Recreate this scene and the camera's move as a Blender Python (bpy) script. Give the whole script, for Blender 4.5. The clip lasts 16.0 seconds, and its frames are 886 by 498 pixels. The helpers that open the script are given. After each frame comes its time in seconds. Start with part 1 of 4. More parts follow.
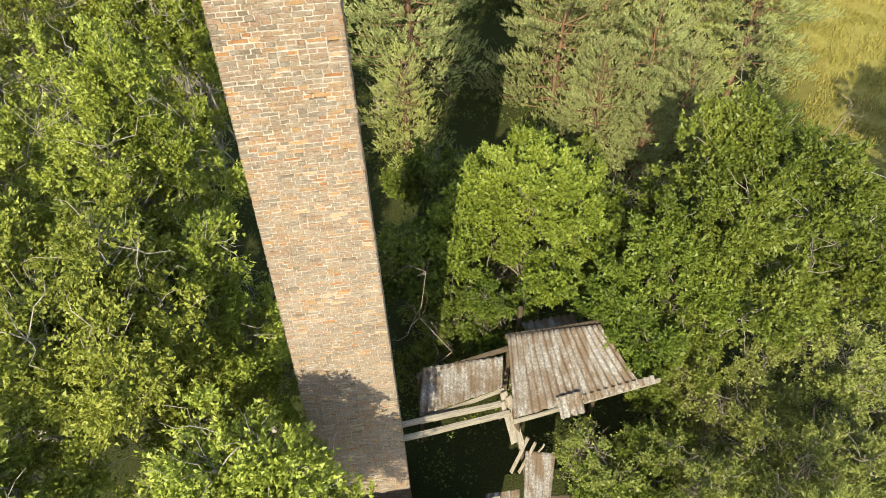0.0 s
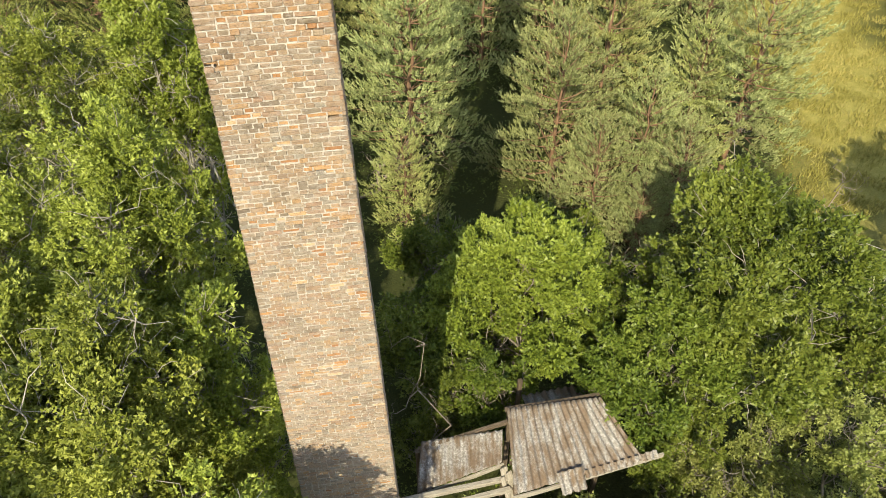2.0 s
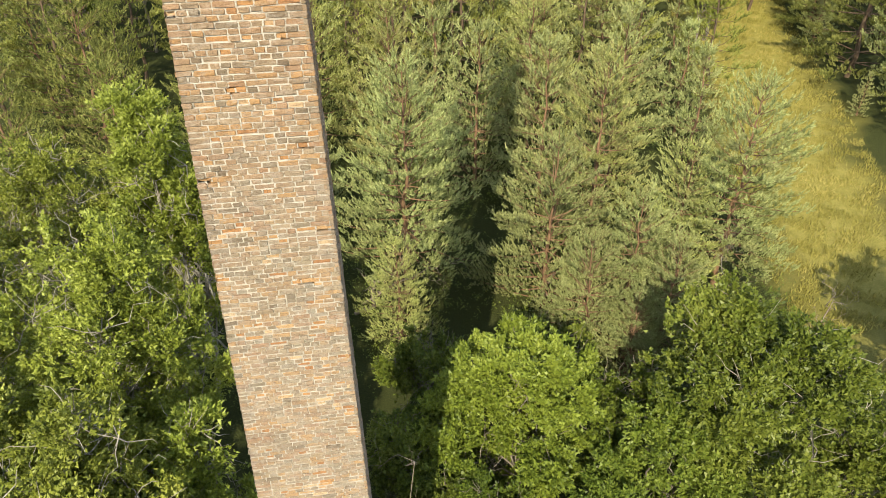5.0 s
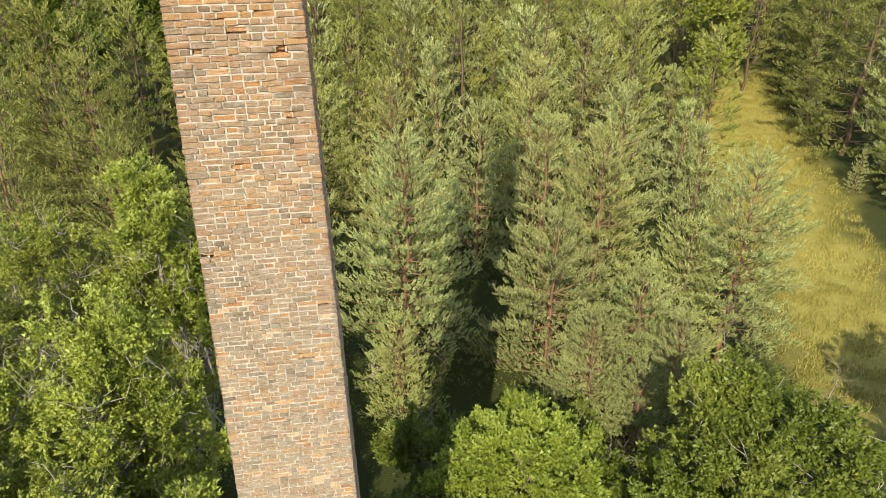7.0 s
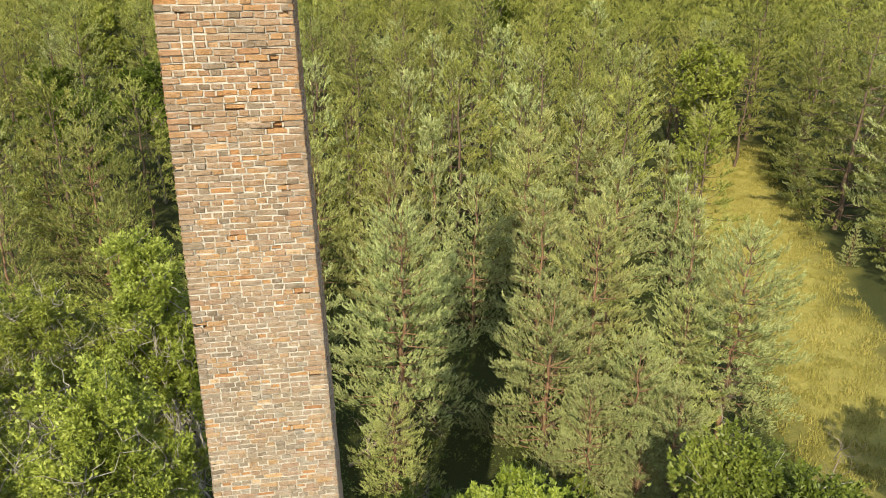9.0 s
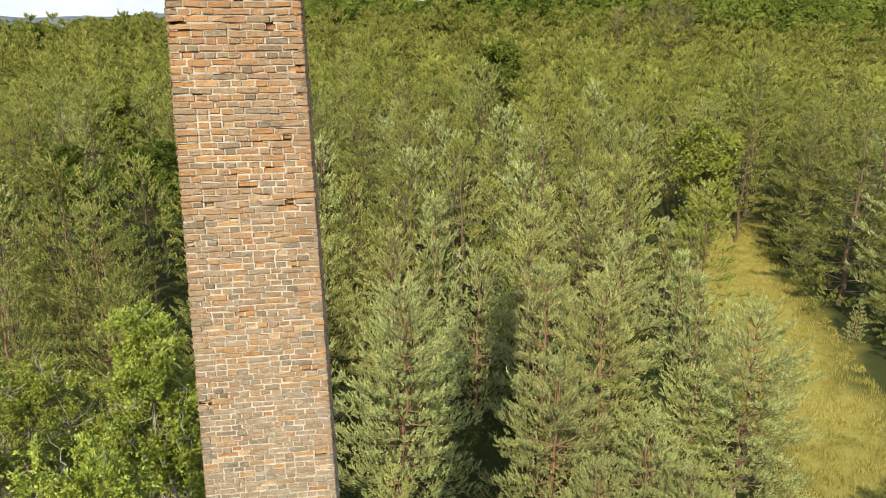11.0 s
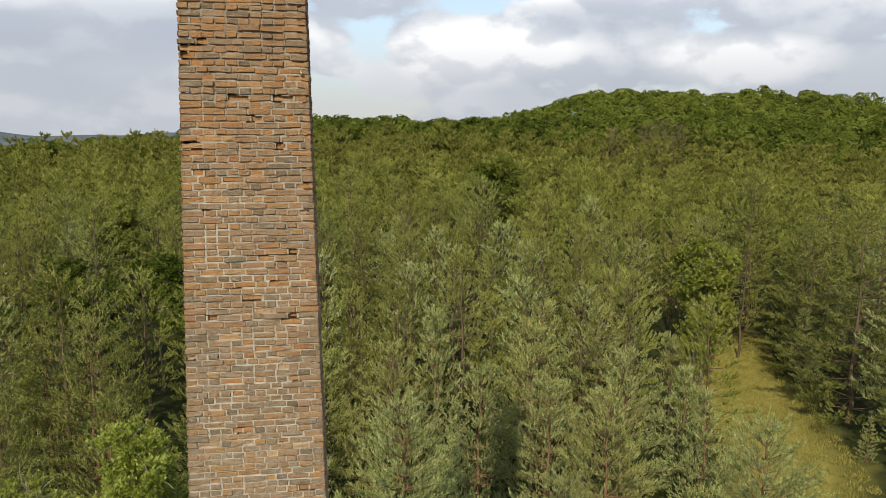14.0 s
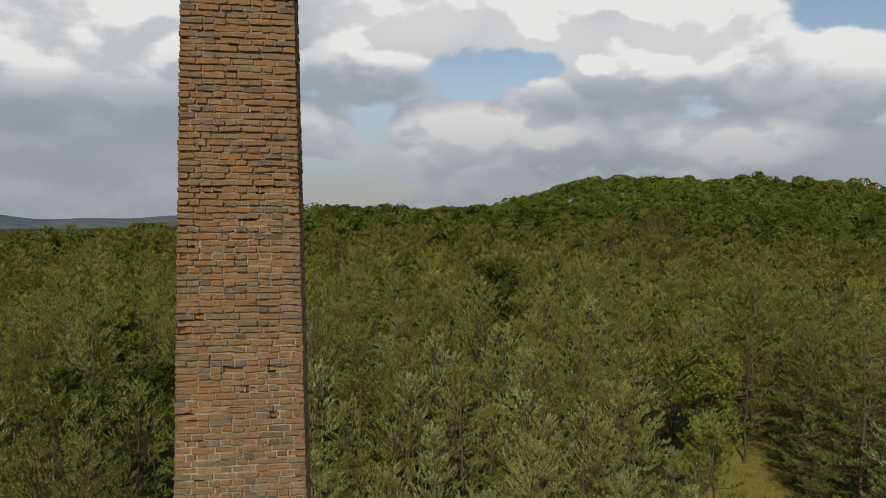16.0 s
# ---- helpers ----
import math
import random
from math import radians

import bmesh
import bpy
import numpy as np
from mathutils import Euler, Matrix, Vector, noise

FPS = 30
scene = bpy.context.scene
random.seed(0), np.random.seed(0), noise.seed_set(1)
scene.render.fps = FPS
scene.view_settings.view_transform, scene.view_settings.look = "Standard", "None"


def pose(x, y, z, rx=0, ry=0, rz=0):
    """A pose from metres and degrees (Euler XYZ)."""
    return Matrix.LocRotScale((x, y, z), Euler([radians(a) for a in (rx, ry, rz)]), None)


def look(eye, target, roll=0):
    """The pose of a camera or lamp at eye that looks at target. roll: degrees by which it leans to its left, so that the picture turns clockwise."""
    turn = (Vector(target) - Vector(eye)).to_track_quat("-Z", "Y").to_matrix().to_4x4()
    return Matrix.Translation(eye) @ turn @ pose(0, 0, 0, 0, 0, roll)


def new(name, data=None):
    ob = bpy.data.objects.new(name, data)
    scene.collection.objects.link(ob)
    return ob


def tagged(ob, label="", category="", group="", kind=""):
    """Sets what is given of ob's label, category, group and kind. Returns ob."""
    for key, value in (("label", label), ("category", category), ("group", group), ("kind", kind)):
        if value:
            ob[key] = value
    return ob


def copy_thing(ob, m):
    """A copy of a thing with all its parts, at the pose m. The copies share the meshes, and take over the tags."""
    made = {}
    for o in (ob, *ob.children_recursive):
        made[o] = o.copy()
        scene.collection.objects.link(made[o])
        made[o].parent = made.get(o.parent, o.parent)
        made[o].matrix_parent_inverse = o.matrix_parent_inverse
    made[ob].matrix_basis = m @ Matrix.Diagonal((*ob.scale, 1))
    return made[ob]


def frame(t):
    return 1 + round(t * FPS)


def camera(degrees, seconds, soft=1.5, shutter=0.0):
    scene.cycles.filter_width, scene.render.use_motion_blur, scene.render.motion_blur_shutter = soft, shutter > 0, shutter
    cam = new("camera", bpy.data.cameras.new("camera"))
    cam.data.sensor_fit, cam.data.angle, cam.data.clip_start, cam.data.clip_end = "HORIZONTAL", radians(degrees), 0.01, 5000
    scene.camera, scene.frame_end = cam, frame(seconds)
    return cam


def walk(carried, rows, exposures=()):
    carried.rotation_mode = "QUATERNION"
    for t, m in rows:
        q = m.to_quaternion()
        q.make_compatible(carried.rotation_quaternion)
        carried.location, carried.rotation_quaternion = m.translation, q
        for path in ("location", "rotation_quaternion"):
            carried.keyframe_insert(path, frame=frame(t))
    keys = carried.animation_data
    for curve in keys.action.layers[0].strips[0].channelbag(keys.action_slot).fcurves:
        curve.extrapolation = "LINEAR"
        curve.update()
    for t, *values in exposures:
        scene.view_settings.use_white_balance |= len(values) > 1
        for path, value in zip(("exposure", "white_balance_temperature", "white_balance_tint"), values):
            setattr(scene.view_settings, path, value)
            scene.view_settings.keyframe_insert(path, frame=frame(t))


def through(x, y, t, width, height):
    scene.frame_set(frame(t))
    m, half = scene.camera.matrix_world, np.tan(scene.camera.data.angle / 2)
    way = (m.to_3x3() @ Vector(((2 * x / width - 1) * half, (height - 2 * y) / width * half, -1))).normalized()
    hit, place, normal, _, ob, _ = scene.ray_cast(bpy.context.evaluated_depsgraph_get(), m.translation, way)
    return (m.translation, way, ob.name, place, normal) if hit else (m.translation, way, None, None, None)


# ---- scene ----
cam = camera(62.10, 16.0, soft=0.6)
# seconds, eye x y z, heading, tilt, roll in degrees
PATH = [
    (0, 0.849, -8.234, 21.596, 8.425, -49.321, -0.395),
    (0.5, 0.863, -8.246, 21.602, 8.463, -47.949, -0.345),
    (1, 0.876, -8.254, 21.601, 8.470, -46.634, -0.343),
    (1.5, 0.872, -8.260, 21.603, 8.492, -45.225, -0.317),
    (2, 0.880, -8.292, 21.612, 8.451, -43.698, -0.365),
    (2.5, 0.890, -8.322, 21.617, 8.490, -42.174, -0.387),
    (3, 0.912, -8.341, 21.611, 8.514, -40.614, -0.400),
    (3.5, 0.941, -8.373, 21.613, 8.602, -39.039, -0.331),
    (4, 0.985, -8.392, 21.611, 8.671, -37.510, -0.291),
    (6.5, 1.023, -8.489, 21.618, 8.734, -30.204, -0.256),
    (7, 1.015, -8.472, 21.630, 8.673, -28.740, -0.216),
    (7.5, 1.024, -8.470, 21.636, 8.673, -27.271, -0.226),
    (8, 1.069, -8.502, 21.644, 8.720, -25.857, -0.177),
    (8.5, 1.095, -8.554, 21.649, 8.794, -24.452, -0.096),
    (9, 1.087, -8.606, 21.655, 8.810, -23.054, -0.040),
    (11.5, 0.968, -8.594, 21.673, 8.692, -15.723, -0.006),
    (12, 0.954, -8.585, 21.670, 8.698, -14.251, 0.043),
    (12.5, 0.946, -8.586, 21.670, 8.733, -12.783, 0.113),
    (13, 0.947, -8.596, 21.672, 8.721, -11.309, 0.093),
    (13.5, 0.943, -8.598, 21.679, 8.708, -9.836, 0.149),
    (14, 0.946, -8.616, 21.683, 8.714, -8.376, 0.182),
    (14.5, 0.956, -8.631, 21.685, 8.720, -6.782, 0.217),
    (15, 0.968, -8.590, 21.821, 8.719, -5.218, 0.201),
    (15.5, 1.001, -8.522, 22.769, 8.707, -3.661, 0.152),
    (16, 1.051, -8.561, 23.876, 8.681, -2.074, 0.058),
]


def heading(x, y, z, yaw, tilt, roll):
    a, b = radians(yaw), radians(tilt)
    d = Vector((math.sin(a) * math.cos(b), math.cos(a) * math.cos(b), math.sin(b)))
    return look((x, y, z), Vector((x, y, z)) + 10 * d, roll)

walk(cam, [(r[0], heading(*r[1:])) for r in PATH],
     exposures=[(0, 0.54), (4, 0.44), (9, 0.38), (11.5, 0.20), (13, -0.26), (14.5, -0.66), (15.2, -0.96), (16, -1.26)])

# ---- daylight ----
SUN_AZ, SUN_EL = 200.3, 37.0          # compass degrees of the sun (0 is +y, clockwise), height above the horizon


def daylight():
    world = bpy.data.worlds.new("sky")
    scene.world = world
    world.use_nodes = True
    nt = world.node_tree
    nt.nodes.clear()
    N, L = nt.nodes.new, nt.links.new

    def m(op, a, b=None, c=None):
        n = N("ShaderNodeMath")
        n.operation = op
        for i, v in enumerate((a, b, c)):
            if v is None:
                continue
            if isinstance(v, (int, float)):
                n.inputs[i].default_value = v
            else:
                L(v, n.inputs[i])
        return n.outputs[0]

    sky = N("ShaderNodeTexSky")
    sky.sky_type = "NISHITA"
    sky.sun_disc = False
    sky.sun_elevation, sky.sun_rotation = radians(SUN_EL), radians(SUN_AZ)
    sky.air_density, sky.dust_density = 1.0, 0.7
    tc = N("ShaderNodeTexCoord")
    sep = N("ShaderNodeSeparateXYZ")
    L(tc.outputs["Generated"], sep.inputs[0])
    x, y, z = sep.outputs
    # heaped clouds: lumps a little wider than high, with billowed edges
    comb = N("ShaderNodeCombineXYZ")
    L(x, comb.inputs[0])
    L(y, comb.inputs[1])
    L(m("MULTIPLY", z, 1.75), comb.inputs[2])

    def ramp(v, a, b, kind="SMOOTHSTEP"):
        r = N("ShaderNodeMapRange")
        r.interpolation_type = kind
        r.inputs["From Min"].default_value, r.inputs["From Max"].default_value = a, b
        L(v, r.inputs["Value"])
        return r.outputs[0]

    def cloud(rise, fine=True):
        mp = N("ShaderNodeMapping")
        mp.inputs["Location"].default_value = (CX, CY, CZ + rise)
        L(comb.outputs[0], mp.inputs[0])
        t = N("ShaderNodeTexNoise")
        t.inputs["Scale"].default_value, t.inputs["Detail"].default_value = 3.0, 10 if fine else 1.5
        t.inputs["Roughness"].default_value = 0.55
        L(mp.outputs[0], t.inputs["Vector"])
        if not fine:
            return t.outputs[0]
        bend = N("ShaderNodeVectorMath")
        bend.operation = "MULTIPLY_ADD"
        L(t.outputs["Color"], bend.inputs[0])
        bend.inputs[1].default_value = (0.16, 0.16, 0.16)
        L(mp.outputs[0], bend.inputs[2])
        total = t.outputs[0]
        for size, share in ((8.0, 0.22), (19.0, 0.10)):
            v = N("ShaderNodeTexVoronoi")
            v.feature = "SMOOTH_F1"
            v.inputs["Scale"].default_value, v.inputs["Smoothness"].default_value = size, 0.35
            L(bend.outputs[0], v.inputs["Vector"])
            total = m("SUBTRACT", total, m("MULTIPLY", m("SUBTRACT", v.outputs["Distance"], 0.45), share))
        return total

    CX, CY, CZ = 1.9, 4.4, 0.6
    # the heaped clouds, blue gaps and grey bases over the hill: place and half size, sideways and up
    HEAPS = [(0.398, 0.259, 0.253, 0.092), (0.588, 0.19, 0.115, 0.061), (0.199, 0.12, 0.115, 0.046), (-0.306, 0.232, 0.153, 0.1), (0.098, 0.28, 0.146, 0.069), (0.496, 0.098, 0.092, 0.035), (-0.342, 0.183, 0.092, 0.046), (0.567, 0.362, 0.23, 0.077), (-0.093, 0.362, 0.269, 0.092)]
    GAPS = [(0.558, 0.266, 0.146, 0.058), (0.264, 0.218, 0.058, 0.042), (-0.019, 0.049, 0.146, 0.031), (0.403, 0.362, 0.115, 0.046)]
    BASES = [(-0.282, 0.135, 0.2, 0.046), (0.086, 0.172, 0.169, 0.035), (0.469, 0.157, 0.253, 0.035)]

    def patches(rows):
        total = None
        for px, pz, w, h in rows:
            u, v = m("DIVIDE", m("SUBTRACT", x, px), w), m("DIVIDE", m("SUBTRACT", z, pz), h)
            g = ramp(m("ADD", m("MULTIPLY", u, u), m("MULTIPLY", v, v)), 1.6, 0.0)
            total = g if total is None else m("MAXIMUM", total, g)
        return total

    heap, blue, grey = patches(HEAPS), patches(GAPS), patches(BASES)
    base, above, broad = cloud(0.0), cloud(0.05), cloud(-0.10, False)
    # clouds thin out overhead
    gap = m("MULTIPLY", ramp(z, 0.28, 0.65, "LINEAR"), 0.24)
    body = m("SUBTRACT", m("ADD", m("SUBTRACT", base, gap), m("MULTIPLY", heap, 0.16)), m("MULTIPLY", blue, 0.20))
    cover = ramp(body, 0.365, 0.43)
    lit = ramp(m("SUBTRACT", base, above), -0.05, 0.07)
    deep = ramp(broad, 0.40, 0.62)
    shade = m("MULTIPLY", m("ADD", m("MULTIPLY", lit, 0.55), 0.45), m("SUBTRACT", 1.0, m("MULTIPLY", deep, 0.60)))
    puff = m("MULTIPLY", heap, m("ADD", m("MULTIPLY", lit, 0.45), 0.35))
    shade = m("MINIMUM", m("MULTIPLY", m("ADD", m("MULTIPLY", shade, 0.85), puff), m("SUBTRACT", 1.0, m("MULTIPLY", grey, 0.6))), 1.0)
    tint = N("ShaderNodeMix")
    tint.data_type = "RGBA"
    tint.inputs["A"].default_value = (9.7, 11.2, 13.8, 1)
    tint.inputs["B"].default_value = (32.0, 31.7, 31.0, 1)
    L(shade, tint.inputs["Factor"])
    both = N("ShaderNodeMix")
    both.data_type = "RGBA"
    L(m("MULTIPLY", cover, 0.98), both.inputs["Factor"])
    air = N("ShaderNodeMix")
    air.data_type, air.blend_type = "RGBA", "MULTIPLY"
    air.inputs["Factor"].default_value = 1.0
    L(sky.outputs[0], air.inputs["A"])
    air.inputs["B"].default_value = (4.3, 3.9, 3.6, 1)
    L(air.outputs["Result"], both.inputs["A"])
    L(tint.outputs["Result"], both.inputs["B"])
    # milky air low over the horizon
    haze = N("ShaderNodeMix")
    haze.data_type = "RGBA"
    L(m("MULTIPLY", m("SUBTRACT", 1.0, ramp(z, 0.03, 0.21)), 0.80), haze.inputs["Factor"])
    L(both.outputs["Result"], haze.inputs["A"])
    haze.inputs["B"].default_value = (11.2, 12.0, 13.4, 1)
    both = haze
    bg = N("ShaderNodeBackground")
    bg.inputs["Strength"].default_value = 0.06
    L(both.outputs["Result"], bg.inputs["Color"])
    out = N("ShaderNodeOutputWorld")
    L(bg.outputs[0], out.inputs[0])
    sun = new("sun", bpy.data.lights.new("sun", "SUN"))
    sun.data.energy, sun.data.angle, sun.data.color = 5.6, radians(0.53), (1.0, 0.90, 0.69)
    a, e = radians(SUN_AZ), radians(SUN_EL)
    d = Vector((math.sin(a) * math.cos(e), math.cos(a) * math.cos(e), math.sin(e)))
    sun.matrix_world = look(d * 60, (0, 0, 0))


daylight()

# ---- materials ----
class Mat:
    """A small builder for node materials."""

    def __init__(self, name, rough=0.8, spec=0.3):
        self.mat = bpy.data.materials.new(name)
        self.mat.use_nodes = True
        self.nt = self.mat.node_tree
        self.b = self.nt.nodes["Principled BSDF"]
        self.out = self.nt.nodes["Material Output"]
        self.b.inputs["Roughness"].default_value = rough
        self.b.inputs["Specular IOR Level"].default_value = spec
        self.co = self.n("ShaderNodeTexCoord").outputs["Object"]

    def n(self, kind, **kw):
        node = self.nt.nodes.new(kind)
        for key, v in kw.items():
            node.inputs[key].default_value = v
        return node

    def l(self, a, b):
        self.nt.links.new(a, b)

    def noise(self, scale, detail=4, rough=0.55, vector=None, stretch=None):
        t = self.n("ShaderNodeTexNoise", Scale=scale, Detail=detail, Roughness=rough)
        v = vector or self.co
        if stretch:
            mp = self.n("ShaderNodeMapping", Scale=stretch)
            self.l(v, mp.inputs[0])
            v = mp.outputs[0]
        self.l(v, t.inputs["Vector"])
        return t.outputs[0]

    def ramp(self, fac, stops):
        r = self.n("ShaderNodeValToRGB")
        e = r.color_ramp.elements
        while len(e) < len(stops):
            e.new(0.5)
        for el, (p, col) in zip(e, stops):
            el.position, el.color = p, (*col, 1)
        self.l(fac, r.inputs[0])
        return r.outputs[0]

    def span(self, v, a, b, lo=0.0, hi=1.0):
        r = self.n("ShaderNodeMapRange")
        for key, val in zip(("From Min", "From Max", "To Min", "To Max"), (a, b, lo, hi)):
            r.inputs[key].default_value = val
        self.l(v, r.inputs["Value"])
        return r.outputs[0]

    def math(self, op, a, b):
        r = self.n("ShaderNodeMath")
        r.operation = op
        for i, v in enumerate((a, b)):
            if isinstance(v, (int, float)):
                r.inputs[i].default_value = v
            else:
                self.l(v, r.inputs[i])
        return r.outputs[0]

    def mix(self, fac, a, b, blend="MIX"):
        r = self.n("ShaderNodeMix")
        r.data_type, r.blend_type = "RGBA", blend
        for key, v in (("Factor", fac), ("A", a), ("B", b)):
            if isinstance(v, (int, float)):
                r.inputs[key].default_value = v
            elif isinstance(v, tuple):
                r.inputs[key].default_value = (*v, 1)
            else:
                self.l(v, r.inputs[key])
        return r.outputs["Result"]

    def n_shift(self, v):
        mp = self.n("ShaderNodeMapping", Location=(7.3, 2.9, 4.1), Scale=(1.0, 1.0, 1.7))
        self.l(v, mp.inputs[0])
        return mp.outputs[0]

    def random(self, single):
        if single:
            return self.n("ShaderNodeObjectInfo").outputs["Random"]
        return self.n("ShaderNodeNewGeometry").outputs["Random Per Island"]

    def where(self):
        return self.n("ShaderNodeNewGeometry").outputs["Position"]

    def colour(self, c):
        self.l(c, self.b.inputs["Base Color"])
        return self

    def bump(self, h, strength=0.4, distance=0.01):
        b = self.n("ShaderNodeBump", Strength=strength, Distance=distance)
        self.l(h, b.inputs["Height"])
        self.l(b.outputs[0], self.b.inputs["Normal"])
        return self

    def leafy(self, col, through=0.35):
        """Adds light that shines through thin leaves."""
        t = self.n("ShaderNodeBsdfTranslucent")
        self.l(col, t.inputs["Color"])
        s = self.n("ShaderNodeMixShader")
        s.inputs[0].default_value = through
        self.l(self.b.outputs[0], s.inputs[1])
        self.l(t.outputs[0], s.inputs[2])
        self.l(s.outputs[0], self.out.inputs[0])
        return self


def foliage(name, dark, mid, light, through=0.35, patch=0.35, rough=0.5, spec=0.35, dry=0.0, island=0.45):
    m = Mat(name, rough, spec)
    p = m.where()
    tone = m.math("ADD", m.math("MULTIPLY", m.random(False), island),
                  m.math("MULTIPLY", m.span(m.noise(patch, 3, vector=p), 0.25, 0.75), 1 - island))
    c = m.ramp(tone, [(0.15, dark), (0.5, mid), (0.85, light)])
    if dry:
        c = m.mix(m.span(m.noise(0.45, 3, vector=p), 0.5, 0.68, 0.0, dry), c, (0.32, 0.275, 0.125))
    tree = m.span(m.random(True), 0, 1, 0.84, 1.12)
    v = m.n("ShaderNodeHueSaturation")
    m.l(tree, v.inputs["Value"])
    m.l(m.span(m.random(True), 0, 1, 0.490, 0.503), v.inputs["Hue"])
    m.l(c, v.inputs["Color"])
    m.colour(v.outputs[0])
    return m.leafy(v.outputs[0], through).mat


def bark(name, a, b, c, scale=6, stretch=(1, 1, 0.25)):
    m = Mat(name, 0.9, 0.2)
    n1 = m.noise(scale, 6, 0.65, stretch=stretch)
    n2 = m.noise(scale * 5, 4, 0.6, stretch=stretch)
    m.colour(m.ramp(m.math("ADD", m.math("MULTIPLY", n1, 0.6), m.math("MULTIPLY", n2, 0.4)), [(0.3, a), (0.5, b), (0.68, c)]))
    return m.bump(n2, 0.6, 0.02).mat


def brick_mat(name, single, spalled=False):
    m = Mat(name, 0.9, 0.2)
    r, p = m.random(single), m.where()
    if spalled:
        c = m.ramp(r, [(0.0, (0.36, 0.175, 0.075)), (0.4, (0.46, 0.25, 0.10)), (0.7, (0.52, 0.34, 0.17)), (1.0, (0.55, 0.42, 0.26))])
    else:
        c = m.ramp(r, [(0.0, (0.155, 0.118, 0.075)), (0.10, (0.235, 0.195, 0.13)), (0.22, (0.33, 0.215, 0.12)), (0.34, (0.29, 0.245, 0.165)), (0.46, (0.36, 0.24, 0.135)),
                       (0.56, (0.265, 0.24, 0.18)), (0.66, (0.34, 0.20, 0.11)), (0.78, (0.35, 0.285, 0.185)), (0.90, (0.39, 0.24, 0.11)), (1.0, (0.43, 0.26, 0.105))])
    sep = m.n("ShaderNodeSeparateXYZ")
    m.l(p, sep.inputs[0])
    z = sep.outputs[2]
    grime, mid = m.noise(2.2, 5, 0.6, vector=p), m.noise(16, 6, 0.7, vector=p)
    fine, pits = m.noise(55, 5, 0.7, vector=p), m.noise(110, 3, 0.6, vector=p)
    if not spalled:
        # lime washed down the face, thicker in the lower half
        low = m.span(z, 8.0, 20.0, 0.50, 0.10)
        bloom = m.math("MULTIPLY", m.span(m.math("ADD", grime, m.math("MULTIPLY", mid, 0.9)), 0.72, 1.10), low)
        c = m.mix(bloom, c, (0.43, 0.385, 0.315))
        # the upper shaft is redder, with soot
        c = m.mix(m.span(m.noise(0.9, 5, 0.6, vector=p), 0.5, 0.72, 0.0, 0.4), c, (0.14, 0.095, 0.06))
    c = m.mix(m.span(mid, 0.48, 0.64, 0.0, 0.40), c, (0.15, 0.105, 0.07))
    c = m.mix(m.span(m.noise(9, 5, 0.7, vector=p), 0.55, 0.72, 0.0, 0.45), c, (0.44, 0.34, 0.21))
    # mortar smeared over the arrises
    c = m.mix(m.span(m.noise(6.5, 6, 0.72, vector=m.n_shift(p)), 0.50, 0.62, 0.0, 0.0 if spalled else 0.5), c, (0.40, 0.36, 0.29))
    c = m.mix(m.span(fine, 0.52, 0.62, 0.0, 0.55), c, (0.10, 0.07, 0.05))
    c = m.mix(m.span(m.math("ADD", pits, m.math("MULTIPLY", mid, -0.4)), 0.38, 0.5, 0.0, 0.35), c, (0.44, 0.35, 0.24))
    c = m.mix(m.math("MULTIPLY", m.span(z, 16.0, 23.5), m.span(r, 0.1, 0.6, 0.15, 0.62)), c, m.mix(fine, (0.30, 0.135, 0.045), (0.50, 0.25, 0.09)))
    m.colour(c)
    return m.bump(m.math("ADD", m.math("ADD", fine, mid), m.math("MULTIPLY", pits, 0.5)), 0.9, 0.018).mat


def mortar_mat():
    m = Mat("lime_mortar", 0.95, 0.15)
    p = m.where()
    sep = m.n("ShaderNodeSeparateXYZ")
    m.l(p, sep.inputs[0])
    n1, n2 = m.noise(1.6, 5, vector=p), m.noise(12, 6, 0.72, vector=p)
    c = m.ramp(n2, [(0.3, (0.255, 0.22, 0.165)), (0.47, (0.43, 0.395, 0.32)), (0.7, (0.56, 0.52, 0.435))])
    c = m.mix(m.span(m.math("ADD", m.span(sep.outputs[2], 17, 24, 0, 0.42), n1), 0.60, 0.95, 0, 0.65), c, (0.20, 0.15, 0.10))
    # crumbled pockets and brick dust
    c = m.mix(m.span(m.noise(24, 5, 0.7, vector=p), 0.53, 0.66, 0, 0.75), c, (0.10, 0.07, 0.045))
    c = m.mix(m.span(m.noise(5, 5, 0.7, vector=m.n_shift(p)), 0.50, 0.64, 0, 0.45), c, (0.36, 0.265, 0.165))
    m.colour(c)
    return m.bump(n2, 0.8, 0.015).mat


